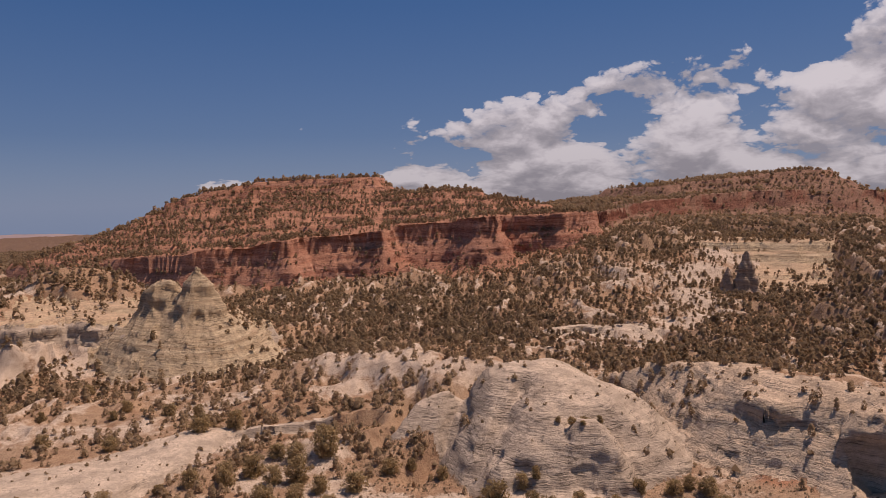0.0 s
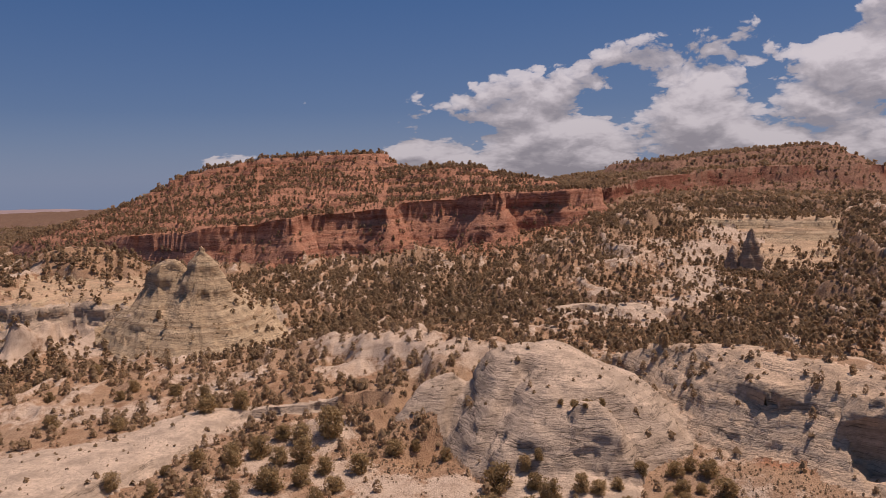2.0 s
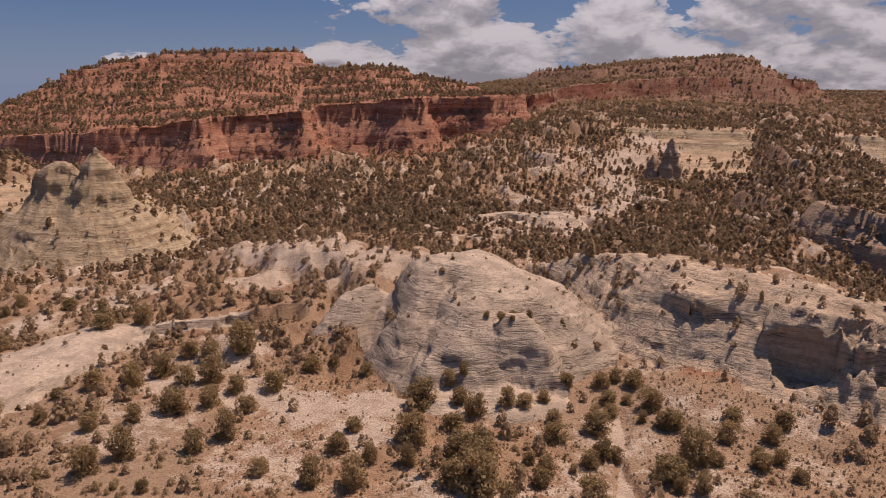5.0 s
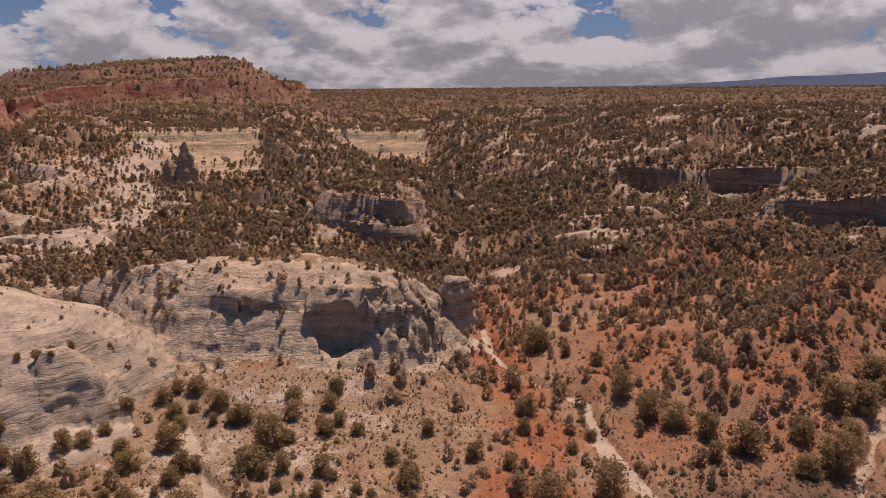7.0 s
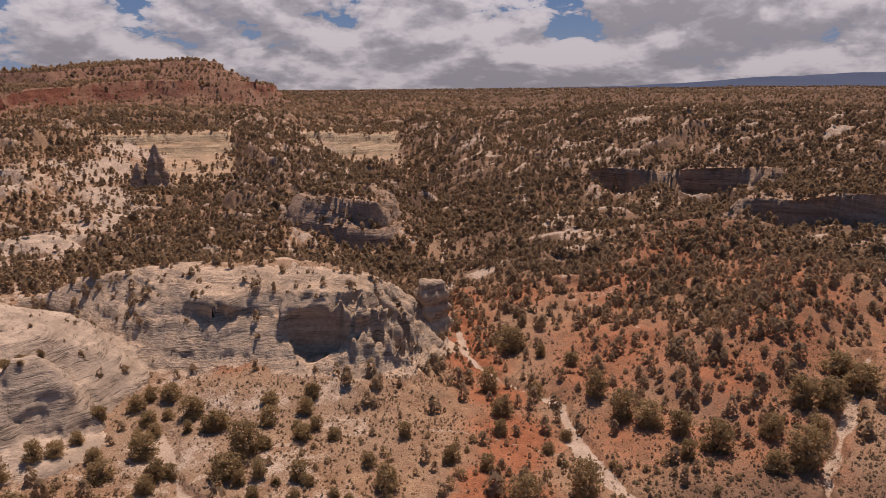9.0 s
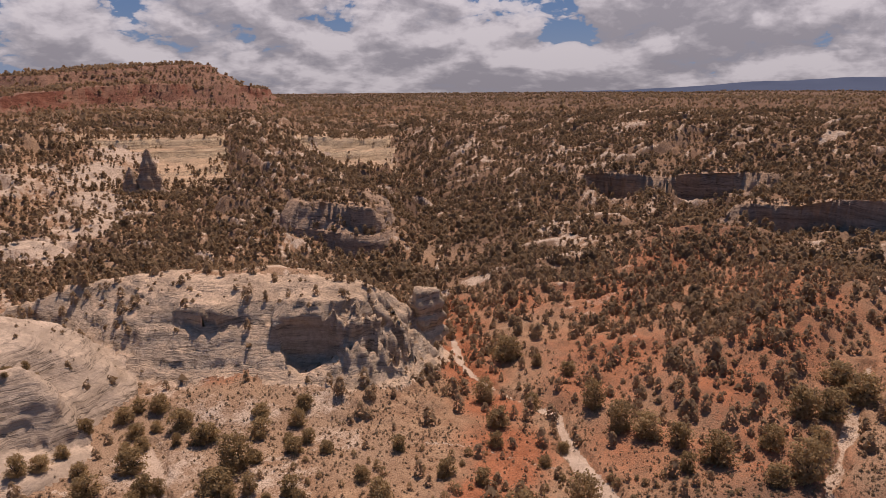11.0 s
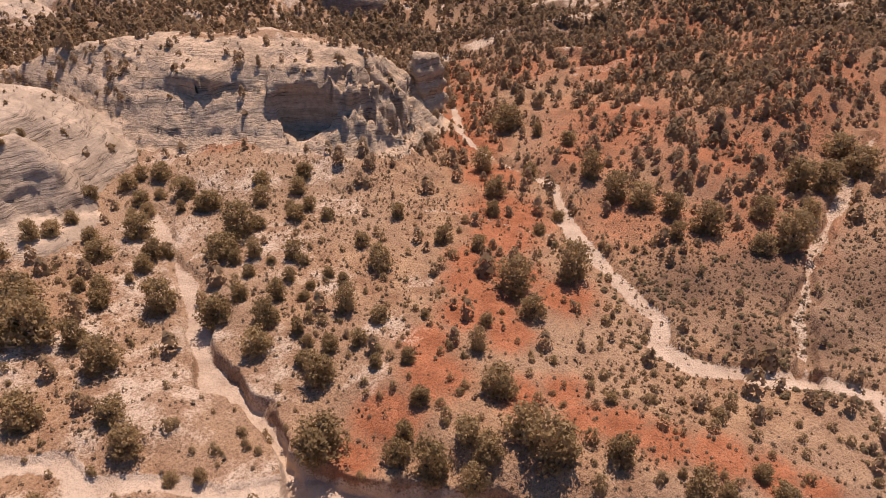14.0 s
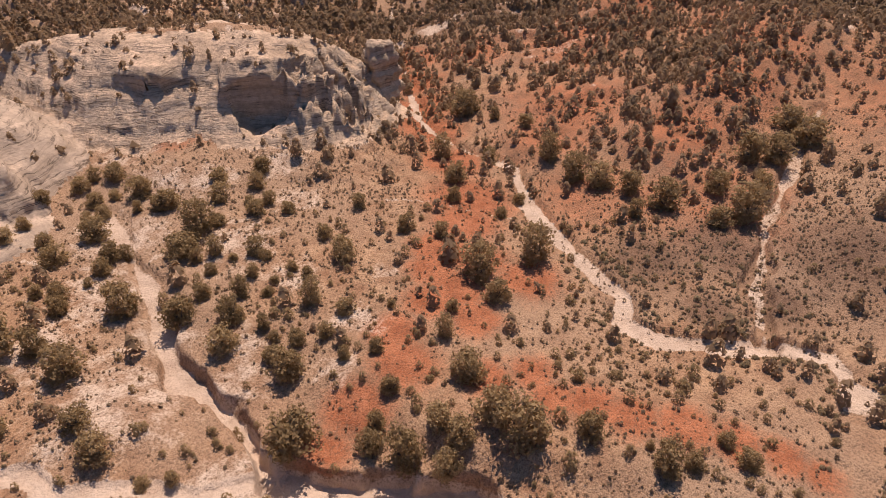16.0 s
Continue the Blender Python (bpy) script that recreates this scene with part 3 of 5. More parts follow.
# ---- materials ----
def rock(name, low, high, soil, band=1.0, streak=0.35, steep=(0.62, 0.86), red=None, grain=0.6, speckle=0.55):
    """Bedded rock: two tones in thin beds that wander, soil where the surface lies flat, dark run-off streaks on the faces."""
    mat = bpy.data.materials.new(name)
    mat.use_nodes = True
    n = Nodes(mat.node_tree)
    geo = n.add("ShaderNodeNewGeometry")
    at = geo.outputs["Position"]
    xyz = n.add("ShaderNodeSeparateXYZ", Vector=at).outputs
    warp = n.noise(at, 0.05, 4.0)
    bed = n.add("ShaderNodeCombineXYZ", X=n.math("MULTIPLY", xyz[0], 0.012), Y=n.math("MULTIPLY", xyz[1], 0.012),
                Z=n.math("ADD", n.math("MULTIPLY", xyz[2], 0.55 * band), n.math("MULTIPLY", warp, 2.6))).outputs[0]
    beds = n.noise(bed, 1.0, 7.0, 0.68)
    fine = n.noise(at, 1.3, 8.0, 0.65)
    spots = n.noise(at, 0.22, 5.0, 0.6)
    colour = n.mix(n.ramp(beds, [(0.36, 0.0), (0.62, 1.0)]), low, high)
    if red:
        colour = n.mix(n.ramp(spots, [(0.50, 0.0), (0.66, 0.8)]), colour, red)
    colour = n.mix(n.ramp(fine, [(0.30, speckle), (0.62, 0.0)]), colour, tuple(c * 0.55 for c in low))
    seam_at = n.add("ShaderNodeCombineXYZ", X=n.math("MULTIPLY", xyz[0], 0.06), Y=n.math("MULTIPLY", xyz[1], 0.06),
                    Z=n.math("ADD", n.math("MULTIPLY", xyz[2], 1.15 * band), n.math("MULTIPLY", warp, 6.0))).outputs[0]
    seam = n.noise(seam_at, 1.0, 4.0, 0.6)
    seam = n.math("ABSOLUTE", n.math("SUBTRACT", seam, 0.5))
    seams = n.math("MULTIPLY", n.ramp(seam, [(0.004, 1.0), (0.028, 0.0)]), n.ramp(spots, [(0.40, 0.15), (0.55, 0.85)]))
    colour = n.mix(seams, colour, tuple(c * 0.30 for c in low))
    run = n.add("ShaderNodeCombineXYZ", X=xyz[0], Y=xyz[1], Z=n.math("MULTIPLY", xyz[2], 0.07)).outputs[0]
    streaks = n.ramp(n.noise(run, 0.55, 5.0, 0.6), [(0.52, 0.0), (0.68, 1.0)])
    colour = n.mix(n.math("MULTIPLY", streaks, streak), colour, tuple(c * 0.45 for c in low))
    slope = n.add("ShaderNodeSeparateXYZ", Vector=geo.outputs["Normal"]).outputs[2]
    slope = n.math("ADD", slope, n.math("MULTIPLY", n.math("SUBTRACT", fine, 0.5), 0.35))
    lying = n.ramp(slope, [(steep[0], 0.0), (steep[1], 1.0)])
    earth = n.mix(n.ramp(spots, [(0.38, 0.0), (0.6, 1.0)]), soil, tuple(min(1, c * 1.45) for c in soil))
    earth = n.mix(n.ramp(fine, [(0.35, speckle), (0.55, 0.0)]), earth, tuple(c * 0.5 for c in soil))
    colour = n.mix(lying, colour, earth)
    crack = n.noise(n.add("ShaderNodeCombineXYZ", X=n.math("MULTIPLY", xyz[0], 0.25), Y=n.math("MULTIPLY", xyz[1], 0.25), Z=n.math("MULTIPLY", xyz[2], 2.2 * band)).outputs[0], 1.0, 6.0, 0.7)
    height = n.math("ADD", n.math("MULTIPLY", crack, 1.3), n.math("MULTIPLY", fine, 0.9))
    height = n.math("SUBTRACT", height, n.math("MULTIPLY", seams, 0.5))
    bump = n.add("ShaderNodeBump", Height=height, Strength=grain, Distance=0.9)
    bsdf = n.add("ShaderNodeBsdfPrincipled", Base_Color=colour, Roughness=0.93, Normal=bump.outputs[0])
    bsdf.inputs["Specular IOR Level"].default_value = 0.12
    n.link(bsdf.outputs[0], n.add("ShaderNodeOutputMaterial").inputs[0])
    return mat


def soil_material():
    """Desert soil: tan and grey earth, red earth and pale sand where the land's own attributes say so, with tufts and pebbles as grain."""
    mat = bpy.data.materials.new("desert_soil")
    mat.use_nodes = True
    n = Nodes(mat.node_tree)
    at = n.add("ShaderNodeNewGeometry").outputs["Position"]
    big, mid, fine = n.noise(at, 0.035, 5.0, 0.6), n.noise(at, 0.4, 6.0, 0.62), n.noise(at, 3.2, 6.0, 0.65)
    tan = n.mix(n.ramp(mid, [(0.34, 0.0), (0.64, 1.0)]), (0.305, 0.162, 0.090), (0.50, 0.312, 0.182))
    tan = n.mix(n.ramp(big, [(0.40, 0.0), (0.62, 0.75)]), tan, (0.40, 0.268, 0.172))
    reds = n.mix(n.ramp(mid, [(0.30, 0.0), (0.66, 1.0)]), (0.30, 0.095, 0.042), (0.51, 0.195, 0.095))
    pales = n.mix(n.ramp(mid, [(0.32, 0.0), (0.60, 1.0)]), (0.47, 0.338, 0.240), (0.63, 0.480, 0.354))

    def patch(name, lo, hi):
        a = n.add("ShaderNodeAttribute")
        a.attribute_name = name
        v = n.math("ADD", a.outputs["Fac"], n.math("MULTIPLY", n.math("SUBTRACT", mid, 0.5), 0.9))
        v = n.math("ADD", v, n.math("MULTIPLY", n.math("SUBTRACT", fine, 0.5), 0.35))
        return n.ramp(v, [(lo, 0.0), (hi, 1.0)])

    colour = n.mix(patch("red_earth", 0.26, 0.78), tan, reds)
    sand = patch("pale_sand", 0.40, 0.60)
    bed = n.add("ShaderNodeAttribute")
    bed.attribute_name = "pale_sand"
    grit = n.math("SUBTRACT", 1.0, n.math("MULTIPLY", n.ramp(bed.outputs["Fac"], [(0.75, 0.0), (1.0, 1.0)]), 0.85))
    colour = n.mix(patch("brush", 0.30, 0.8), colour, (0.175, 0.102, 0.066))
    colour = n.mix(sand, colour, pales)
    colour = n.mix(n.math("MULTIPLY", n.ramp(fine, [(0.34, 0.62), (0.50, 0.0)]), grit), colour, (0.115, 0.074, 0.046))
    tuft = n.noise(at, 7.5, 3.0, 0.6)
    colour = n.mix(n.math("MULTIPLY", n.ramp(tuft, [(0.36, 0.55), (0.46, 0.0)]), grit), colour, (0.14, 0.09, 0.055))
    colour = n.mix(n.ramp(tuft, [(0.60, 0.0), (0.70, 0.45)]), colour, (0.60, 0.46, 0.34))
    height = n.math("ADD", n.math("MULTIPLY", fine, 0.35), n.math("MULTIPLY", mid, 0.6))
    bump = n.add("ShaderNodeBump", Height=height, Strength=0.75, Distance=0.9)
    bsdf = n.add("ShaderNodeBsdfPrincipled", Base_Color=colour, Roughness=0.95, Normal=bump.outputs[0])
    bsdf.inputs["Specular IOR Level"].default_value = 0.08
    n.link(bsdf.outputs[0], n.add("ShaderNodeOutputMaterial").inputs[0])
    return mat


def foliage(name, dark, light):
    mat = bpy.data.materials.new(name)
    mat.use_nodes = True
    n = Nodes(mat.node_tree)
    geo = n.add("ShaderNodeNewGeometry")
    info = n.add("ShaderNodeObjectInfo")
    mixer = n.math("MULTIPLY", n.math("ADD", geo.outputs["Random Per Island"], info.outputs["Random"]), 0.5)
    colour = n.mix(mixer, dark, light)
    bsdf = n.add("ShaderNodeBsdfPrincipled", Base_Color=colour, Roughness=0.85)
    bsdf.inputs["Specular IOR Level"].default_value = 0.15
    glow = n.add("ShaderNodeBsdfTranslucent", Color=colour)
    both = n.add("ShaderNodeMixShader", Fac=0.48)
    n.link(bsdf.outputs[0], both.inputs[1])
    n.link(glow.outputs[0], both.inputs[2])
    n.link(both.outputs[0], n.add("ShaderNodeOutputMaterial").inputs[0])
    return mat


def bark_material():
    mat = bpy.data.materials.new("juniper_bark")
    mat.use_nodes = True
    n = Nodes(mat.node_tree)
    at = n.add("ShaderNodeTexCoord").outputs["Object"]
    grain = n.noise(at, 9.0, 4.0)
    bsdf = n.add("ShaderNodeBsdfPrincipled", Base_Color=n.mix(grain, (0.06, 0.045, 0.035), (0.20, 0.16, 0.13)), Roughness=0.95)
    n.link(bsdf.outputs[0], n.add("ShaderNodeOutputMaterial").inputs[0])
    return mat


SOIL = soil_material()
RED_ROCK = rock("red_sandstone", (0.41, 0.158, 0.094), (0.66, 0.355, 0.235), (0.36, 0.172, 0.104), 0.8, 0.35, (0.50, 0.80))
WHITE_ROCK = rock("white_sandstone", (0.40, 0.300, 0.213), (0.53, 0.408, 0.302), (0.44, 0.332, 0.240), 1.1, 0.2, (0.75, 0.98), grain=0.5, speckle=0.36)
GREY_ROCK = rock("grey_sandstone", (0.46, 0.345, 0.24), (0.66, 0.515, 0.375), (0.48, 0.345, 0.235), 1.2, 0.22, (0.62, 0.9))
CREAM_ROCK = rock("cream_sandstone", (0.42, 0.285, 0.170), (0.70, 0.530, 0.340), (0.44, 0.295, 0.185), 2.4, 0.2, (0.90, 1.0), speckle=0.35)
BROWN_ROCK = rock("brown_sandstone", (0.40, 0.268, 0.178), (0.62, 0.455, 0.325), (0.36, 0.238, 0.156), 1.1, 0.22, (0.55, 0.85))
FAR_RED_ROCK = rock("brown_red_sandstone", (0.22, 0.078, 0.048), (0.37, 0.155, 0.098), (0.245, 0.135, 0.088), 0.6, 0.45, (0.50, 0.80))
BARK = bark_material()
NEAR_JUNIPER = foliage("near_juniper_leaf", (0.285, 0.196, 0.094), (0.530, 0.382, 0.200))
JUNIPER = foliage("juniper_leaf", (0.242, 0.165, 0.092), (0.455, 0.318, 0.188))
SAGE = foliage("sage_leaf", (0.21, 0.155, 0.092), (0.42, 0.312, 0.195))
WILLOW = foliage("streamside_leaf", (0.27, 0.200, 0.110), (0.46, 0.350, 0.200))


# ---- building helpers ----
def raw_mesh(name, verts, faces, material, smooth=True):
    """A mesh from arrays: faces all of one size."""
    verts, faces = np.asarray(verts, np.float32), np.asarray(faces, np.int32)
    me = bpy.data.meshes.new(name)
    size = faces.shape[1]
    me.vertices.add(len(verts))
    me.vertices.foreach_set("co", verts.ravel())
    me.loops.add(faces.size)
    me.loops.foreach_set("vertex_index", faces.ravel())
    me.polygons.add(len(faces))
    me.polygons.foreach_set("loop_start", np.arange(0, faces.size, size, dtype=np.int32))
    me.polygons.foreach_set("loop_total", np.full(len(faces), size, np.int32))
    me.polygons.foreach_set("use_smooth", np.full(len(faces), smooth))
    me.update(calc_edges=True)
    me.materials.append(material)
    return me


def part(name, me, parent, label=""):
    ob = new(name, me)
    ob.parent = parent
    return tagged(ob, label)


# ---- the land as one polar sheet, finer where it lies near ----
def earth_colours(x, y):
    """Where the earth is red, where pale sand lies, and where brush covers it."""
    def spots(rows):
        v = np.zeros(x.shape)
        for cx, cy, r in rows:
            v = np.maximum(v, np.exp(-((x - cx) ** 2 + (y - cy) ** 2) / (r * r)))
        return v

    red = spots([(118, 109, 9), (108, 98, 8), (100, 88, 8), (92, 80, 8), (84, 68, 7), (76, 58, 8), (70, 54, 6), (58, 50, 4), (53, 46, 4), (46, 45, 4), (43, 41, 4.5), (36, 41, 4.5), (31, 40, 3), (47, 33, 3.2), (51, 30, 3), (49, 26, 3.2), (51, 23, 3.6), (52, 19, 3.6), (54, 14.5, 3.8), (55.5, 10, 3.4), (57, 6, 3), (57.5, 2.5, 2.6), (54, 40, 4), (57, 45, 5), (62, 52, 5), (65, 40, 5), (64, 47, 5)])
    red = np.maximum(red, 0.6 * spots([(66, 97, 4), (60, 97, 4), (54, 100, 4), (72, 92, 4)]))
    red = np.maximum(red, 0.70 * spots([(123, 38, 14), (139, 39, 14), (112, 62, 20), (140, 78, 22), (165, 77, 22), (108, 40, 14), (100, 60, 12), (125, 95, 12), (160, 50, 22)]))
    red = np.maximum(red, 0.6 * spots([(95, 30, 18), (88, 45, 14), (140, 10, 30), (185, 75, 30), (-105, 219, 20), (-118, 205, 16), (30, 365, 26), (70, 385, 30)]))
    red = np.maximum(red, 0.42 * ramp01(np.hypot(x, y), 420, 700))
    pale = 0.55 * spots([(54, 54, 3), (45, 50, 5), (38, 46, 4), (36, 86, 10), (45, 72, 9), (28, 76, 10), (20, 60, 13), (31, 53, 7), (9, 50, 11), (22, 44, 7), (34, 58, 5), (52, 88, 7), (62, 84, 6), (58, 76, 6), (30, 66, 7), (19, 72, 8), (46, 62, 6), (47, 92, 8), (140, 165, 14), (165, 220, 10), (182, 262, 10), (198, 300, 10), (152, 190, 12), (20, 96, 9), (-30, 95, 16), (-10, 84, 14), (10, 74, 10), (90, 325, 40), (100, 280, 30), (48, 104, 8)])
    pale = np.maximum(pale, 0.95 * spots([(-72, 106, 13), (-58, 112, 13), (-47, 121, 11), (-40, 130, 9), (-78, 96, 12), (150, 362, 18), (130, 338, 15), (112, 352, 9), (108, 285, 14), (86, 255, 9), (73, 241, 8), (74, 226, 7), (160, 345, 16), (178, 350, 18), (120, 328, 18)]))
    pale = np.maximum(pale, 0.95 * spots([(112, 300, 13), (240, 315, 16), (262, 302, 16), (222, 290, 12), (102, 260, 10), (-124, 196, 13), (-121, 204, 13), (-110, 200, 11), (-102, 200, 10), (-94, 199, 9), (-115, 184, 9), (-84, 184, 8), (-68, 178, 8), (-100, 190, 8), (-120, 184, 8)]))
    pale = np.maximum(pale, spots([(116, 118, 3), (120, 118, 3), (124, 118, 3), (136, 116, 4), (141, 114, 3), (108, 105, 2)]))
    # bare rock along the wooded ridge and down the side valley
    pale = np.maximum(pale, 0.85 * spots([(203, 285, 8), (191, 254, 7), (181, 227, 7), (168, 201, 6), (159, 186, 5), (152, 175, 5)]))
    pale = np.maximum(pale, 0.85 * spots([(121, 286, 9), (106, 268, 9), (92, 252, 9), (79, 239, 8), (68, 230, 8), (68, 218, 7), (96, 284, 8)]))
    pale = np.maximum(pale, 0.62 * spots([(-84, 136, 11), (-72, 136, 11), (-61, 137, 11), (-51, 149, 11), (-43, 156, 10), (-61, 161, 9)]))
    pale = np.maximum(pale, 0.85 * spots([(-14, 104, 8), (-6, 98, 8), (-20, 118, 9), (4, 98, 7), (-28, 110, 7), (2, 90, 6), (-8, 162, 15), (-22, 172, 12), (2, 150, 12), (12, 142, 9), (-34, 186, 8), (-20, 152, 9)]))
    for line, wide in ((WASH, np.interp(y, [0, 8, 24, 35, 60, 82, 95], [0.85, 1.15, 1.3, 0.85, 0.75, 0.5, 0.12])), (GULLY, np.interp(y, [40, 60, 90], [1.6, 1.0, 0.7])), (SIDE_GULLY, 1.2), (RED_GULLY, np.interp(x, [82, 90, 130], [0.05, 0.8, 0.7]))):
        d = to_line(x, y, line)[0] + 0.6 * fbm(x, y, 3.0, 21, 3) + 0.6 * fbm(x, y, 8.0, 23, 2)
        pale = np.maximum(pale, (0.62 if line is RED_GULLY else 1.3) * (1 - ramp01(d, wide * 0.75, wide * 1.25)))
    trail = [(22, 96, 0), (27, 86, 0), (33, 78, 0), (44, 78, 0), (54, 75, 0), (65, 68, 0), (69, 63, 0), (73, 57, 0), (76, 50, 0)]
    pale = np.maximum(pale, 0.6 * (1 - ramp01(to_line(x, y, trail)[0] + 0.3 * fbm(x, y, 2, 33, 2), 0.12, 0.5)))
    brush = 0.75 * spots([(78, 30, 9), (86, 24, 9), (80, 14, 6), (92, 10, 12), (74, 20, 5), (13, 253, 50), (60, 235, 40), (190, 200, 50), (215, 230, 50), (150, 118, 30), (182, 138, 26), (135, 130, 14), (205, 92, 20), (230, 190, 40), (160, 260, 36), (130, 215, 24), (170, 142, 26), (200, 160, 30), (185, 120, 20), (215, 105, 16)])
    brush = np.maximum(brush, 0.55 * ramp01(np.hypot(x, y), 250, 600) + 0.45 * ramp01(np.hypot(x, y), 600, 1200))
    brush = np.maximum(brush, 0.55 * ramp01(x, 95, 190) * ramp01(np.hypot(x, y), 120, 220))
    return red, pale, brush


STYLE = {"mesa_left": RED_ROCK, "mesa_left_cap": RED_ROCK, "mesa_right": FAR_RED_ROCK, "mesa_right_cap": FAR_RED_ROCK, "bluff": GREY_ROCK, "slickrock_dome": WHITE_ROCK, "slickrock_knoll": WHITE_ROCK, "slickrock_flat": WHITE_ROCK,
         "white_cliff": CREAM_ROCK, "cone_hill": CREAM_ROCK, "cone_shoulder": CREAM_ROCK, "cream_cliff": CREAM_ROCK, "cream_terrace": CREAM_ROCK, "canyon_wall": BROWN_ROCK, "bare_pan": WHITE_ROCK, "ridge_cliff": BROWN_ROCK}
TELL = {"mesa_left": ("red sandstone mesa with a long sheer cliff above scree", "mesa"),
        "mesa_left_cap": ("flat red caprock on top of the long mesa", "caprock"),
        "mesa_right": ("distant red mesa with a banded cliff and wooded slopes", "mesa"),
        "mesa_right_cap": ("brown sloping summit of the distant mesa", "caprock"),
        "bluff": ("grey sandstone bluff with a fluted vertical face", "bluff"),
        "slickrock_dome": ("smooth white slickrock dome with thin curved beds", "rock dome"),
        "slickrock_knoll": ("small rounded white slickrock knoll with bushes on top", "rock knoll"),
        "slickrock_flat": ("smooth pale slickrock shelf lying bare on the valley floor", "rock shelf"),
        "white_cliff": ("low pale cliff of eroded cream sandstone", "cliff"),
        "cone_hill": ("steep cream sandstone cone with gullied flanks", "rock cone"),
        "cone_shoulder": ("blunt yellowish rock shoulder beside the sandstone cone", "rock shoulder"),
        "cream_cliff": ("banded cream cliff round a side canyon", "cliff"),
        "cream_terrace": ("striped cream rock terrace under wooded slopes", "cliff"),
        "canyon_wall": ("brown canyon rim with deep shaded alcoves below", "cliff"),
        "bare_pan": ("bare pale rock pan with a shaded overhang among junipers", "rock pan"),
        "ridge_cliff": ("short broken cliff at the foot of a wooded ridge", "cliff")}


def sampled_columns(az, rr, count):
    """Along each heading, places for count points: close together where the land is steep or near, far apart where it runs level."""
    a, r = np.meshgrid(az, rr, indexing="ij")
    x, y = r * np.sin(a), r * np.cos(a)
    z = land(x.ravel(), y.ravel())[0].reshape(x.shape)
    run, rise = np.diff(r, axis=1), np.abs(np.diff(z, axis=1))
    mid = 0.5 * (r[:, 1:] + r[:, :-1])
    dense = np.sqrt(run ** 2 + (1.5 * rise) ** 2) / mid ** 1.0 * (1 - 0.75 * ramp01(mid, 500, 1400))
    for _ in range(2):
        wide = np.pad(dense, ((3, 3), (0, 0)), "edge")
        dense = sum(wide[i:i + len(dense)] for i in range(7)) / 7
    total = np.concatenate([np.zeros((len(az), 1)), np.cumsum(dense, 1)], 1)
    out_r, out_z = np.empty((len(az), count)), np.empty((len(az), count))
    for i in range(len(az)):
        out_r[i] = np.interp(np.linspace(0, total[i, -1], count), total[i], rr)
        out_z[i] = np.interp(out_r[i], rr, z[i])
    return out_r, out_z


def islands(owner):
    """Number the connected patches of equal owner on a grid."""
    tag = np.arange(owner.size).reshape(owner.shape)
    same_i, same_j = owner[1:] == owner[:-1], owner[:, 1:] == owner[:, :-1]
    while True:
        old = tag.copy()
        for _ in range(4):
            low = np.minimum(tag[1:], tag[:-1])
            tag[1:] = np.where(same_i, low, tag[1:])
            tag[:-1] = np.where(same_i, np.minimum(tag[1:], tag[:-1]), tag[:-1])
            low = np.minimum(tag[:, 1:], tag[:, :-1])
            tag[:, 1:] = np.where(same_j, low, tag[:, 1:])
            tag[:, :-1] = np.where(same_j, np.minimum(tag[:, 1:], tag[:, :-1]), tag[:, :-1])
        flat = tag.ravel()
        tag = flat[flat].reshape(tag.shape)
        if (tag == old).all():
            return tag


ZONES = ("top_slope", "cliff_face", "scree_slope")
THINGS = {"mesa_left_cap": "mesa_left", "mesa_right_cap": "mesa_right", "cone_shoulder": "cone_hill", "slickrock_knoll": "slickrock_dome"}


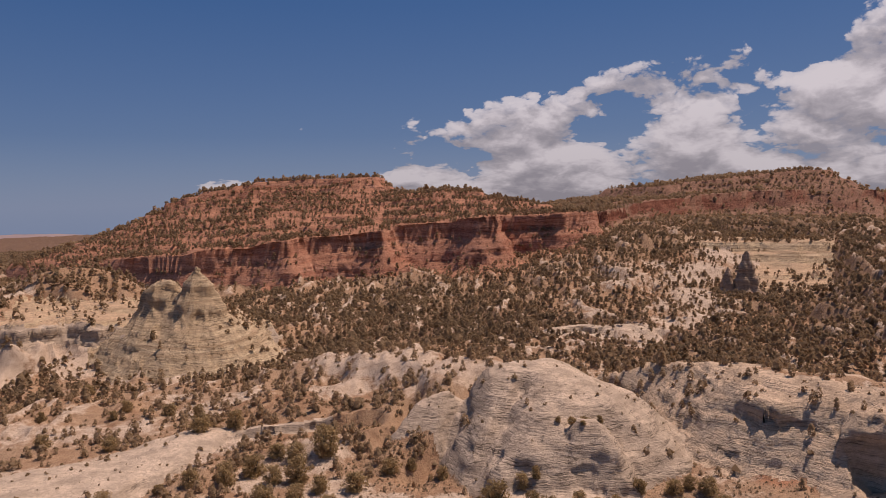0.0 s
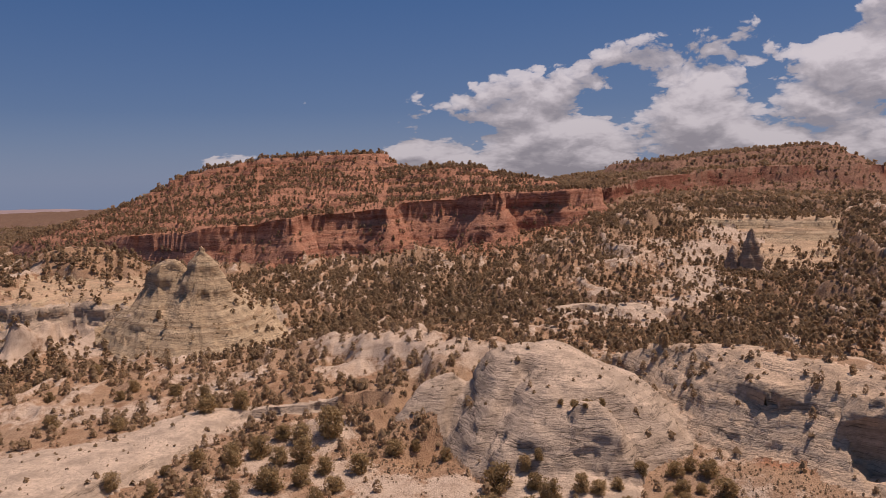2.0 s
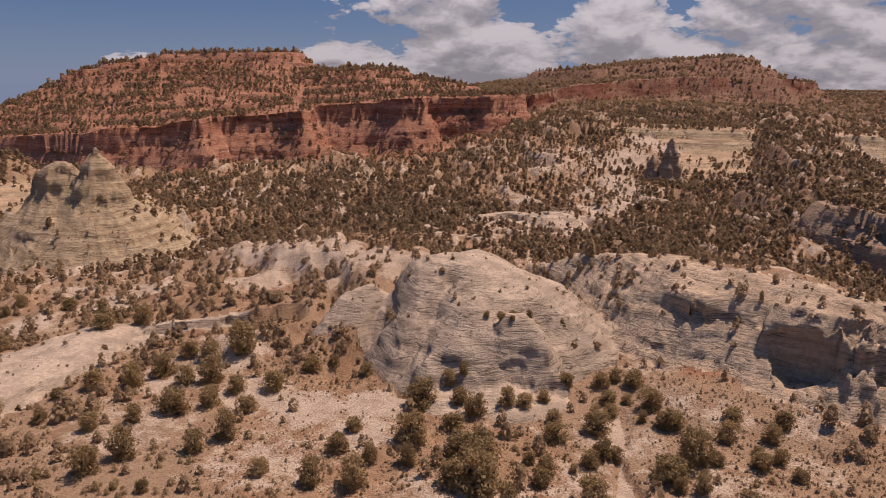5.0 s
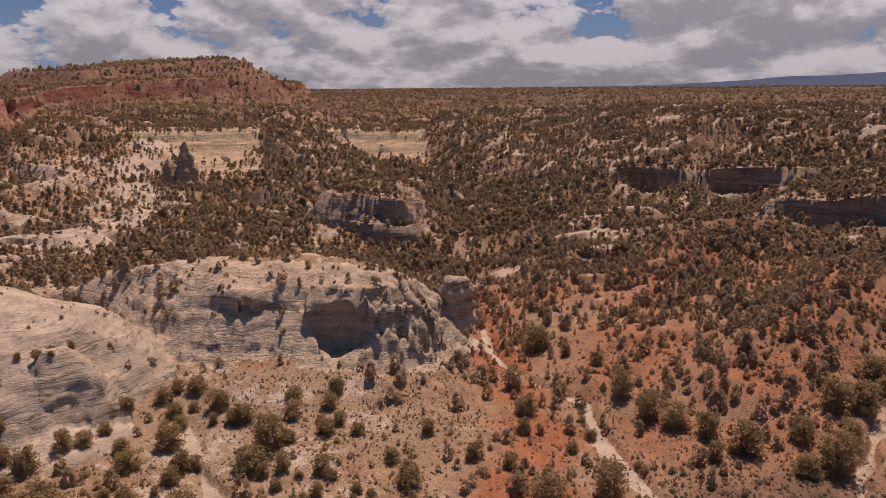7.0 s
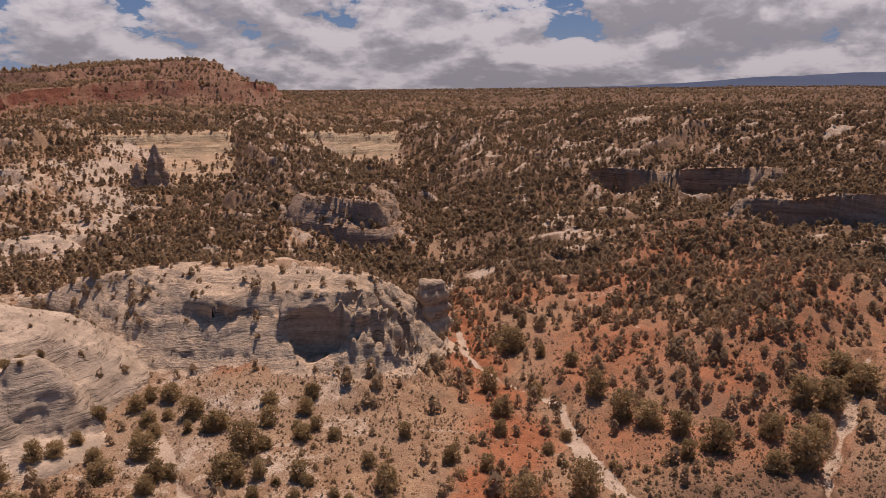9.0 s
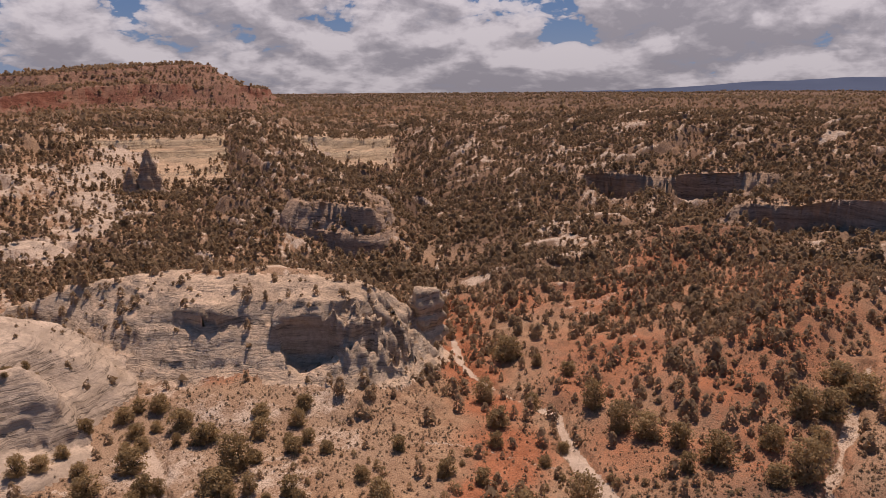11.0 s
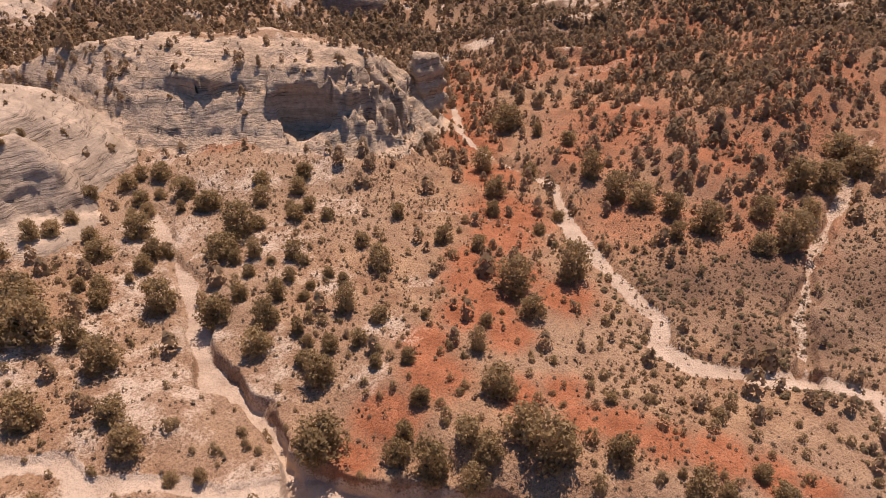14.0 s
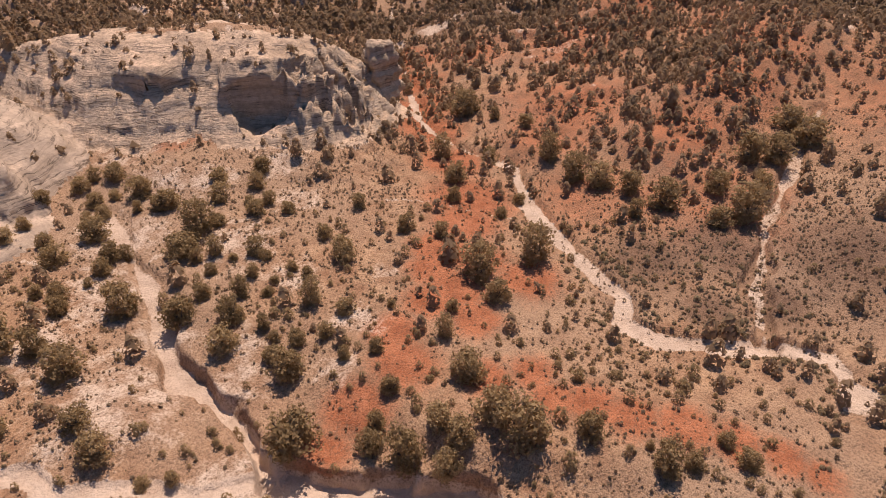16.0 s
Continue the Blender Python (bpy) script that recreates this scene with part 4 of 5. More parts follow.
def build_land():
    az = np.radians(np.concatenate([np.arange(-37, 87, 0.165), np.arange(87, 323, 4.0)]))
    fine = np.exp(np.linspace(math.log(30), math.log(4700), 1300))
    r, z = sampled_columns(az, fine, 580)
    m, k = r.shape
    a = az[:, None] + 0 * r
    x, y = r * np.sin(a), r * np.cos(a)
    height, which, zone, rib = land(x.ravel(), y.ravel())
    z = height.reshape(r.shape)
    # beds stand proud or weather back on the steep rock faces
    p = np.stack([x, y, z], -1)
    du, dv = np.gradient(p, axis=0), np.gradient(p, axis=1)
    normal = np.cross(dv, du)
    normal /= np.linalg.norm(normal, axis=-1, keepdims=True) + 1e-9
    normal *= np.sign(normal[..., 2:3] + 1e-9)
    steep = ramp01(np.hypot(normal[..., 0], normal[..., 1]), 0.45, 0.85) * (which.reshape(r.shape) >= 0)
    scale = np.clip(r / 130, 0.7, 3.0)
    bed = fbm(z * 1.0 / scale + 3 * fbm(x, y, 60, 71, 2), 0.02 * x + 0.013 * y, 1.6, 72, 3)
    push = steep * (0.75 * scale * bed + 0.35 * scale * fbm(x + y, z * 2, 2.5, 73, 3))
    x, y = x + normal[..., 0] * push, y + normal[..., 1] * push
    x, y = x.ravel(), y.ravel()
    verts = np.stack([x, y, height], 1)
    i, j = np.meshgrid(np.arange(m), np.arange(k - 1), indexing="ij")
    i2 = (i + 1) % m
    faces = np.stack([i * k + j, i * k + j + 1, i2 * k + j + 1, i2 * k + j], -1).reshape(-1, 4)
    red, pale, brush = earth_colours(x, y)
    pale = np.maximum(pale, (0.24 + 0.38 * ramp01(rib, 0.46, 0.66)) * ramp01(rib, 0.0, 0.2) * (1 - 0.85 * ramp01(np.hypot(x, y), 430, 620)) * (1 - 0.55 * red))
    owner = which[faces].max(1).reshape(m, k - 1)
    level = zone[faces][:, 0].reshape(m, k - 1)
    # stray scraps of a landform join the patch before them
    mesh_of = np.where(owner < 0, -1, owner * 3 + level)
    for turn in range(4):
        tags = islands(mesh_of)
        number, first, counts = np.unique(tags, return_inverse=True, return_counts=True)
        small = (counts[first].reshape(tags.shape) < 140) & (mesh_of >= 0)
        if turn < 2:
            mesh_of = np.where(small, mesh_of // 3 * 3 + (2, 0)[turn], mesh_of)
            continue
        for _ in range(25):
            mesh_of = np.where(small, np.roll(mesh_of, 1, axis=1), mesh_of)
    tags = islands(mesh_of).ravel()
    mesh_of = mesh_of.ravel()
    owner = np.where(mesh_of < 0, -1, mesh_of // 3)
    hub = len(verts)
    verts = np.vstack([verts, [[0, 0, ground_at(0, 0)]]])
    red, pale, brush = (np.append(v, 0.0) for v in (red, pale, brush))
    centre = np.stack([np.full(m, hub), ((np.arange(m) + 1) % m) * k, np.arange(m) * k], 1)

    def sheet(name, part_faces, material):
        used, inverse = np.unique(part_faces, return_inverse=True)
        me = raw_mesh(name, verts[used], inverse.reshape(-1, part_faces.shape[1]), material)
        for key, values in (("red_earth", red), ("pale_sand", pale), ("brush", brush)):
            me.attributes.new(key, "FLOAT", "POINT").data.foreach_set("value", values[used].astype(np.float32))
        return me

    tagged(new("ground", sheet("ground", faces[mesh_of == -1], SOIL)), "dry desert ground of tan and red earth with pale sandy washes", "ground", kind="structure")
    tagged(new("ground_near", sheet("ground_near", centre, SOIL)), "dry tan desert ground under the overlook", "ground", kind="structure")
    things = {}
    for w, key in enumerate(NAMES):
        home = THINGS.get(key, key)
        if not (owner == w).any():
            continue
        if home not in things:
            things[home] = new(home.replace("_left", "").replace("_right", ""))
            tagged(things[home], *TELL[home])
        for level in range(3):
            here = mesh_of == w * 3 + level
            if here.any():
                name = ZONES[level] if key == home else ("caprock_top", "caprock", "caprock_slope")[level]
                name = {"cone_shoulder": "shoulder", "slickrock_knoll": "knoll", "slickrock_flat": "shelf", "cone_hill": "cone", "slickrock_dome": "dome"}.get(key, name)
                for tag in np.unique(tags[here]):
                    piece = faces[here & (tags == tag)]
                    if len(piece) > 12:
                        part(name, sheet(name, piece, WHITE_ROCK if key == "white_cliff" and level > 0 else STYLE[key]), things[home])


build_land()


# ---- far ranges on the horizon, haze painted into their colours ----
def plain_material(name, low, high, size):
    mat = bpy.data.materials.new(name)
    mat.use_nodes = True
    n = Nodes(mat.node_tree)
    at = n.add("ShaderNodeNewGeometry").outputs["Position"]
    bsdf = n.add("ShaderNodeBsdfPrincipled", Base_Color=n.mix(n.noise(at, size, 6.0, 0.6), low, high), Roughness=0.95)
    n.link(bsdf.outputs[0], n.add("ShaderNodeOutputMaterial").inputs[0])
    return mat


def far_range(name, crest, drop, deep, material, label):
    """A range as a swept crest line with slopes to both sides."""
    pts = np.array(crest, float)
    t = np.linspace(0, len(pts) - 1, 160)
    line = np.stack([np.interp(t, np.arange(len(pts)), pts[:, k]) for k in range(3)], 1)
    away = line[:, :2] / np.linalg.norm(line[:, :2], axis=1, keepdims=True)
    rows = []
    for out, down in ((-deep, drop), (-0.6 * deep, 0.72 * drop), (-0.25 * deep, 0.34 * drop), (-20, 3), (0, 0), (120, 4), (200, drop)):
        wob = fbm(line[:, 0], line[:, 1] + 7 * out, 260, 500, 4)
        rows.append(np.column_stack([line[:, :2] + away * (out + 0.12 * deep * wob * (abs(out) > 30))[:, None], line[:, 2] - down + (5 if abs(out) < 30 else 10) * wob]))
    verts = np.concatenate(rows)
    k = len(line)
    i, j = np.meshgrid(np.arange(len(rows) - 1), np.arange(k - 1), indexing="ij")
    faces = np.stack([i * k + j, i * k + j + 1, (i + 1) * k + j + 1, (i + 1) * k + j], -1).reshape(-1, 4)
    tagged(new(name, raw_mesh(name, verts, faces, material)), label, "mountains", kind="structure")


# the blue of the distance haze is put into this range's base colour
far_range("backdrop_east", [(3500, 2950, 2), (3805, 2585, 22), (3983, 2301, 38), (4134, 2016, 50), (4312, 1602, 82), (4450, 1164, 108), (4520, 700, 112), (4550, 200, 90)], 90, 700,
          plain_material("far_haze_blue_slopes", (0.030, 0.052, 0.105), (0.050, 0.078, 0.140), 0.004), "long mountain range on the far horizon, tinted dark blue for haze")
# red slopes greyed in their base colour to stand for haze
far_range("backdrop_west", [(-3100, 3200, -70), (-2377, 3812, -80), (-2146, 3946, -84), (-1919, 4062, -108), (-1600, 4200, -120)], 110, 500,
          plain_material("far_hazy_red_slopes", (0.24, 0.17, 0.165), (0.33, 0.25, 0.235), 0.004), "hazy reddish plateau edge on the far horizon")


# ---- rocks that stand free ----
def spire(name, x, y, radius, high, lean, seed, material, label, category, squeeze=0.7, sharp=0.8):
    """A free-standing pinnacle: stacked uneven rings that narrow to a point."""
    rng = np.random.default_rng(seed)
    rings, sides = 26, 30
    phase = rng.uniform(0, 6.28, 4)
    verts, faces = [], []
    foot = ground_at(x, y) - 1.5
    for i in range(rings):
        t = i / (rings - 1)
        girth = radius * ((1 - t) ** sharp + 0.04) * (1 + 0.10 * math.sin(t * 21 + phase[0])) * (1.0 + 0.28 * max(0, 0.15 - t) / 0.15)
        for j in range(sides):
            a = 2 * math.pi * j / sides
            g = girth * (1 + 0.16 * math.sin(3 * a + phase[1] + 2 * t) + 0.10 * math.sin(7 * a + phase[2] + 5 * t) + 0.05 * rng.uniform(-1, 1))
            verts.append((x + lean * t * high + g * math.cos(a), y + squeeze * g * math.sin(a), foot + t * (high + 1.5) + 0.25 * rng.uniform(-1, 1) * (i < rings - 1)))
    for i in range(rings - 1):
        for j in range(sides):
            faces.append((i * sides + j, i * sides + (j + 1) % sides, (i + 1) * sides + (j + 1) % sides, (i + 1) * sides + j))
    ob = new(name, raw_mesh(name, verts, faces, material))
    return tagged(ob, label, category)


spire("rock_spire", 135, 301, 6.4, 18.5, 0.03, 3, BROWN_ROCK, "tall pointed brown sandstone spire in a side canyon", "rock spire")
spire("rock_spire", 129, 303, 4.2, 11, -0.05, 5, BROWN_ROCK, "short pointed sandstone spire beside the tall one", "rock spire")
spire("hoodoo", 93, 92.5, 3.6, 8.5, 0.0, 9, GREY_ROCK, "squat grey sandstone butte at the canyon mouth", "hoodoo", 0.85, 0.14)


# ---- plants ----
def clump_mesh(name, seed, clumps, leaves, flat, material, size=0.105):
    """A crown one metre wide: leaf sprays in uneven clumps, with gaps between them."""
    rng = np.random.default_rng(seed)
    verts, faces = [], []
    for _ in range(clumps):
        a, u = rng.uniform(0, 2 * math.pi), rng.uniform(0, 1) ** 0.5
        lift = rng.uniform(0.0, 1.0) ** 1.15
        reach = 0.40 * (1 - abs(lift - 0.42) ** 1.6 * 1.1) * rng.uniform(0.75, 1.12)
        c = np.array([math.cos(a) * reach * u, math.sin(a) * reach * u, lift * flat])
        girth = rng.uniform(0.09, 0.17)
        for _ in range(leaves):
            d = rng.normal(size=3)
            d /= np.linalg.norm(d)
            p = c + d * girth * rng.uniform(0.5, 1.0) * (1, 1, 0.85)
            side = np.cross(d, rng.normal(size=3))
            side /= np.linalg.norm(side) + 1e-9
            up = np.cross(side, d) * 0.9 + d * 0.4
            s = size * rng.uniform(0.35, 0.75)
            b = len(verts)
            verts += [p - side * s * 0.5, p + side * s * 0.5, p + up * s * 0.9]
            faces.append((b, b + 1, b + 2))
    return raw_mesh(name, verts, faces, material, smooth=False)


def trunk_mesh(name, seed):
    """A twisted trunk with three limbs, for a crown one metre wide."""
    rng = np.random.default_rng(seed)
    verts, faces = [], []

    def limb(path, r0, r1):
        b, sides = len(verts), 6
        for i, p in enumerate(path):
            r = r0 + (r1 - r0) * i / (len(path) - 1)
            for j in range(sides):
                a = 2 * math.pi * j / sides
                verts.append((p[0] + r * math.cos(a), p[1] + r * math.sin(a), p[2]))
        for i in range(len(path) - 1):
            for j in range(sides):
                faces.append((b + i * sides + j, b + i * sides + (j + 1) % sides, b + (i + 1) * sides + (j + 1) % sides, b + (i + 1) * sides + j))

    bend = rng.uniform(-0.05, 0.05, 2)
    limb([(0, 0, -0.12), (bend[0] * 0.5, bend[1] * 0.5, 0.1), (bend[0], bend[1], 0.24), (bend[0] * 0.6, bend[1] * 0.8, 0.5)], 0.05, 0.018)
    for k in range(3):
        a = 2.1 * k + rng.uniform(0, 1)
        limb([(bend[0] * 0.5, bend[1] * 0.5, 0.08), (0.13 * math.cos(a), 0.13 * math.sin(a), 0.22), (0.27 * math.cos(a), 0.27 * math.sin(a), 0.40 + 0.08 * k)], 0.03, 0.01)
    return raw_mesh(name, verts, faces, BARK)


ROW_A = [(36.4, 29.6, 3.5), (34.6, 33.4, 4.5), (39.0, 30.1, 3.6), (33.6, 36.8, 3.0), (42.8, 25.6, 5.1), (48.3, 13.7, 3.5), (39.0, 32.7, 3.4), (19.2, 47.3, 1.8), (50.0, 11.9, 2.3), (47.0, 20.9, 3.4), (29.2, 42.5, 5.5), (49.4, 15.9, 1.1), (43.1, 29.0, 4.3), (17.2, 49.1, 1.7), (35.7, 38.0, 2.6), (7.5, 53.4, 2.3), (53.5, 8.3, 2.7), (54.5, 10.7, 2.4), (39.4, 39.5, 2.5), (16.0, 54.4, 3.6), (46.0, 34.6, 4.5), (52.9, 25.8, 1.5), (16.5, 58.5, 3.4), (34.8, 50.2, 5.0), (39.8, 46.6, 1.8), (42.6, 44.5, 2.0), (49.3, 40.5, 2.7), (10.5, 64.2, 5.1), (40.9, 50.7, 2.3), (38.4, 52.7, 2.3)]
ROW_B = [(32.7, 58.3, 4.0), (53.3, 42.7, 1.9), (37.4, 57.2, 2.0), (45.1, 51.9, 2.7), (19.3, 66.8, 4.8), (35.6, 60.9, 4.1), (58.6, 40.2, 3.8), (43.7, 56.3, 3.4), (32.3, 66.0, 5.0), (18.6, 71.7, 3.5), (39.3, 63.7, 2.5), (61.2, 44.8, 6.1), (15.8, 74.8, 6.2), (28.7, 72.3, 4.4), (1.1, 78.4, 4.4), (-3.8, 79.4, 3.7), (52.6, 60.2, 4.1), (15.8, 78.5, 5.2), (23.6, 76.9, 3.0), (69.2, 41.8, 5.0), (-10.3, 81.3, 3.0), (24.7, 78.7, 3.0), (7.9, 82.2, 2.9), (45.7, 69.0, 3.4), (3.1, 83.5, 2.8), (42.0, 72.5, 2.7), (64.7, 53.9, 2.5), (17.5, 83.0, 5.4), (14.5, 83.8, 4.3), (54.3, 65.5, 2.3)]
ROW_C = [(39.6, 75.9, 4.7), (62.6, 58.5, 3.1), (-1.0, 86.0, 3.5), (8.7, 87.3, 4.9), (46.2, 77.8, 2.4), (27.8, 86.4, 4.1), (1.1, 90.9, 2.5), (14.6, 90.0, 3.7), (-27.9, 86.9, 4.1), (54.7, 73.5, 2.5), (-15.7, 90.3, 3.7), (75.6, 51.9, 2.0), (62.4, 67.3, 2.8), (51.4, 76.2, 3.1), (86.1, 36.3, 3.0), (34.1, 87.6, 4.2), (90.9, 26.3, 3.8), (73.9, 59.3, 2.6), (18.2, 93.1, 3.8), (81.6, 52.9, 2.4), (94.4, 23.8, 5.2), (91.2, 34.3, 5.2), (50.6, 83.3, 3.6), (44.4, 86.8, 3.6), (10.7, 97.1, 5.2), (28.5, 95.4, 2.6), (91.3, 40.1, 4.4), (-29.4, 96.3, 3.1), (78.8, 62.8, 4.0), (90.5, 44.6, 4.5)]
ROW_D = [(15.2, 100.2, 2.6), (17.3, 100.1, 1.8), (89.7, 48.4, 5.0), (-24.8, 99.0, 5.4), (98.2, 29.7, 4.1), (59.2, 84.6, 3.4), (100.9, 24.5, 4.1), (33.0, 99.2, 2.4), (-11.3, 104.7, 4.6), (-16.9, 104.5, 3.7), (38.6, 100.1, 3.2), (43.4, 98.8, 3.6), (93.2, 55.2, 4.2), (2.8, 108.5, 2.8), (41.4, 101.0, 2.8), (84.6, 70.5, 3.9), (89.7, 64.5, 3.5), (-21.2, 108.8, 4.8), (-6.0, 111.2, 3.8), (107.9, 29.0, 5.8), (110.0, 25.4, 4.9), (-2.5, 113.5, 2.4), (-33.4, 108.8, 4.4), (-29.6, 112.3, 5.0), (-22.9, 115.7, 4.0), (-18.0, 117.5, 6.1), (-26.6, 117.0, 4.1), (100.8, 65.1, 3.6), (117.8, 23.2, 6.2), (119.4, 27.5, 5.2)]
ROW_E = [(101.3, 72.0, 2.7), (100.8, 78.8, 6.2), (-44.5, 130.2, 4.6), (-38.7, 133.3, 4.1)]
ROW_F = [(41.1, 89.2, 1.7), (52.5, 79.3, 1.8), (54.5, 77.3, 2.2), (39.7, 73.3, 2.3), (39.4, 69.8, 1.9), (42.8, 69.9, 1.6), (45.7, 67.2, 1.9), (42.4, 65.4, 1.9), (43.4, 62.6, 1.5), (41.4, 61.4, 1.8), (46.5, 63.0, 1.7), (47.0, 60.8, 1.9), (34.6, 81.2, 2.2), (30.9, 80.2, 2.5), (35.0, 91.3, 2.2), (28.4, 79.0, 1.5), (35.9, 66.6, 2.5), (36.3, 60.1, 2.1), (35.2, 53.1, 2.5), (37.1, 55.0, 1.6), (49.2, 48.5, 1.4), (-50.6, 86.8, 3.9), (-39.0, 107.8, 3.6), (-25.3, 108.6, 3.7), (-19.8, 100.2, 3.9), (-19.3, 87.5, 3.2), (-34.6, 94.5, 3.0), (-31.2, 83.3, 3.9), (13.0, 77.1, 4.3), (28.8, 90.4, 2.8)]
ROW_G = [(23.1, 80.8, 2.2), (43.4, 92.3, 3.8), (38.1, 95.3, 3.0), (33.2, 82.0, 3.1), (43.5, 78.2, 4.6), (-14.5, 98.5, 3.4), (-42.6, 98.0, 2.3), (-43.0, 105.0, 2.4), (-49.7, 100.0, 2.8), (-45.5, 86.3, 2.1), (-56.9, 83.2, 3.9), (-41.1, 78.8, 2.8), (-23.1, 78.4, 2.2), (-83.4, 164.0, 3.6), (-68.3, 150.4, 3.3), (-68.7, 144.7, 2.8), (-50.2, 145.1, 3.1), (-56.9, 146.1, 3.8), (-75.1, 128.8, 3.6), (-60.8, 126.4, 3.4), (-84.8, 145.6, 2.7), (43.2, 87.5, 2.5), (37.5, 91.9, 2.5), (52.9, 86.5, 2.9), (56.2, 82.2, 2.9), (40.8, 94.5, 2.1), (22.9, 94.2, 3.3), (25.4, 93.8, 2.9), (16.3, 96.1, 2.9)]
KNOLL = [(24, 106, 1.6), (26, 107, 1.4), (28.5, 106, 1.5), (25.5, 104.5, 1.2), (22, 107.5, 1.3), (27, 108.5, 1.7), (30, 107.5, 1.2)]
TREE_ROWS = [ROW_A, ROW_B, ROW_C, ROW_D, ROW_E, ROW_F, ROW_G, KNOLL]
rng = np.random.default_rng(12)
CROWNS = [clump_mesh("crown", 100 + k, 78, 28, (0.66, 0.76, 0.60, 0.92, 0.70, 0.64)[k], NEAR_JUNIPER) for k in range(6)]
TRUNKS = [trunk_mesh("trunk", 200 + k) for k in range(6)]
standing = []


def plant(x, y, width, kind, label):
    tree = new("juniper_tree")
    part("trunk", TRUNKS[kind], tree)
    part("crown", CROWNS[kind], tree)
    s = width * 1.12
    tree.matrix_world = Matrix.Translation((x, y, ground_at(x, y))) @ pose(0, 0, 0, 0, 0, rng.uniform(0, 360)) @ Matrix.Diagonal((s * rng.uniform(0.84, 1.14), s * rng.uniform(0.84, 1.14), s * rng.uniform(0.76, 1.06), 1))
    tagged(tree, label, "tree", "junipers on the valley floor")
    standing.append((x, y, width))


for tx, ty, width in (t for row in TREE_ROWS for t in row):
    plant(tx, ty, width, int(rng.integers(6)), "large dark green juniper tree on dry ground" if width > 3.4 else "small dark green juniper bush on dry ground")


def scatter(name, count, spread, size, far_mesh, material, label, category, keep, seed):
    """Many plants joined into one stuff mesh; spread(rng, n) gives places, keep the chance for each."""
    rng = np.random.default_rng(seed)
    x, y = spread(rng, count)
    p = keep(x, y)
    ok = rng.uniform(size=len(x)) < p
    x, y = x[ok], y[ok]
    z, which = land(x, y)[:2]
    # steep faces carry no plants
    e = 0.8
    gx = (land(x + e, y)[0] - z) / e
    gy = (land(x, y + e)[0] - z) / e
    flat = np.hypot(gx, gy) < 1.25
    x, y, z = x[flat], y[flat], z[flat]
    s = rng.uniform(*size, len(x)) * (0.75 + 0.6 * rng.uniform(size=len(x)) ** 3)
    turn = rng.uniform(0, 2 * math.pi, len(x))
    c, sn = np.cos(turn) * s, np.sin(turn) * s
    fv, ff = far_mesh
    pick = rng.integers(0, len(fv), len(x))
    verts, faces, base = [], [], 0
    for k in range(len(fv)):
        m = pick == k
        v = fv[k]
        vx = c[m, None] * v[None, :, 0] - sn[m, None] * v[None, :, 1] + x[m, None]
        vy = sn[m, None] * v[None, :, 0] + c[m, None] * v[None, :, 1] + y[m, None]
        vz = s[m, None] * v[None, :, 2] + z[m, None]
        verts.append(np.stack([vx, vy, vz], -1).reshape(-1, 3))
        faces.append((ff[k][None] + (np.arange(m.sum()) * len(v))[:, None, None] + base).reshape(-1, 3))
        base += m.sum() * len(v)
    ob = new(name, raw_mesh(name, np.concatenate(verts), np.concatenate(faces), material, smooth=False))
    return tagged(ob, label, category, kind="stuff")


def far_bush(seed, sprays, size, tall, pointed=0.0):
    """A rough crown of few sprays, as arrays: one metre wide; pointed crowns narrow upwards."""
    rng = np.random.default_rng(seed)
    verts, faces = [], []
    for _ in range(sprays):
        a, u, lift = rng.uniform(0, 2 * math.pi), rng.uniform(0.2, 1) ** 0.5, rng.uniform(0.0, 1.0)
        reach = 0.44 * (1 - abs(lift - 0.35) ** 1.7 * 1.2) * (1 - pointed * lift) * rng.uniform(0.75, 1.1)
        d = np.array([math.cos(a) * u, math.sin(a) * u, 0.9 * lift + 0.1])
        p = np.array([math.cos(a) * reach * u, math.sin(a) * reach * u, lift * tall])
        side = np.cross(d, rng.normal(size=3))
        side /= np.linalg.norm(side) + 1e-9
        up = np.cross(side, d)
        s = size * rng.uniform(0.7, 1.25)
        b = len(verts)
        verts += [p - side * s * 0.5 - up * s * 0.35, p + side * s * 0.5 - up * s * 0.35, p + up * s * 0.65]
        faces.append((b, b + 1, b + 2))
    return np.array(verts), np.array(faces)


def bush_set(seed, kinds, sprays, size, tall, pointed=0.0):
    made = [far_bush(seed + k, sprays, size, tall * (0.85 + 0.1 * k), pointed) for k in range(kinds)]
    return [m[0] for m in made], [m[1] for m in made]


def sector(lo, hi, a0=-40, a1=92):
    """Places spread evenly over a ring of the plan between two distances."""
    def spread(rng, count):
        r = np.sqrt(rng.uniform(lo * lo, hi * hi, count))
        a = np.radians(rng.uniform(a0, a1, count))
        return r * np.sin(a), r * np.cos(a)
    return spread


THICKETS = [(186, 320, 26), (145, 274, 26), (119, 242, 24), (140, 242, 24), (125, 199, 20), (89, 201, 20), (179, 265, 16), (72, 192, 16), (208, 216, 30), (213, 197, 30), (217, 177, 26), (180, 159, 24), (169, 170, 22), (240, 180, 22), (239, 256, 26), (192, 135, 16), (196, 110, 16), (202, 100, 18), (225, 98, 14), (231, 108, 14), (-59, 318, 24), (-36, 301, 28), (-16, 293, 28), (3, 294, 28), (23, 293, 26), (35, 252, 20), (15, 234, 18), (-38, 205, 10), (-54, 216, 10), (80, 205, 18), (101, 214, 18), (106, 189, 16), (91, 174, 12)]


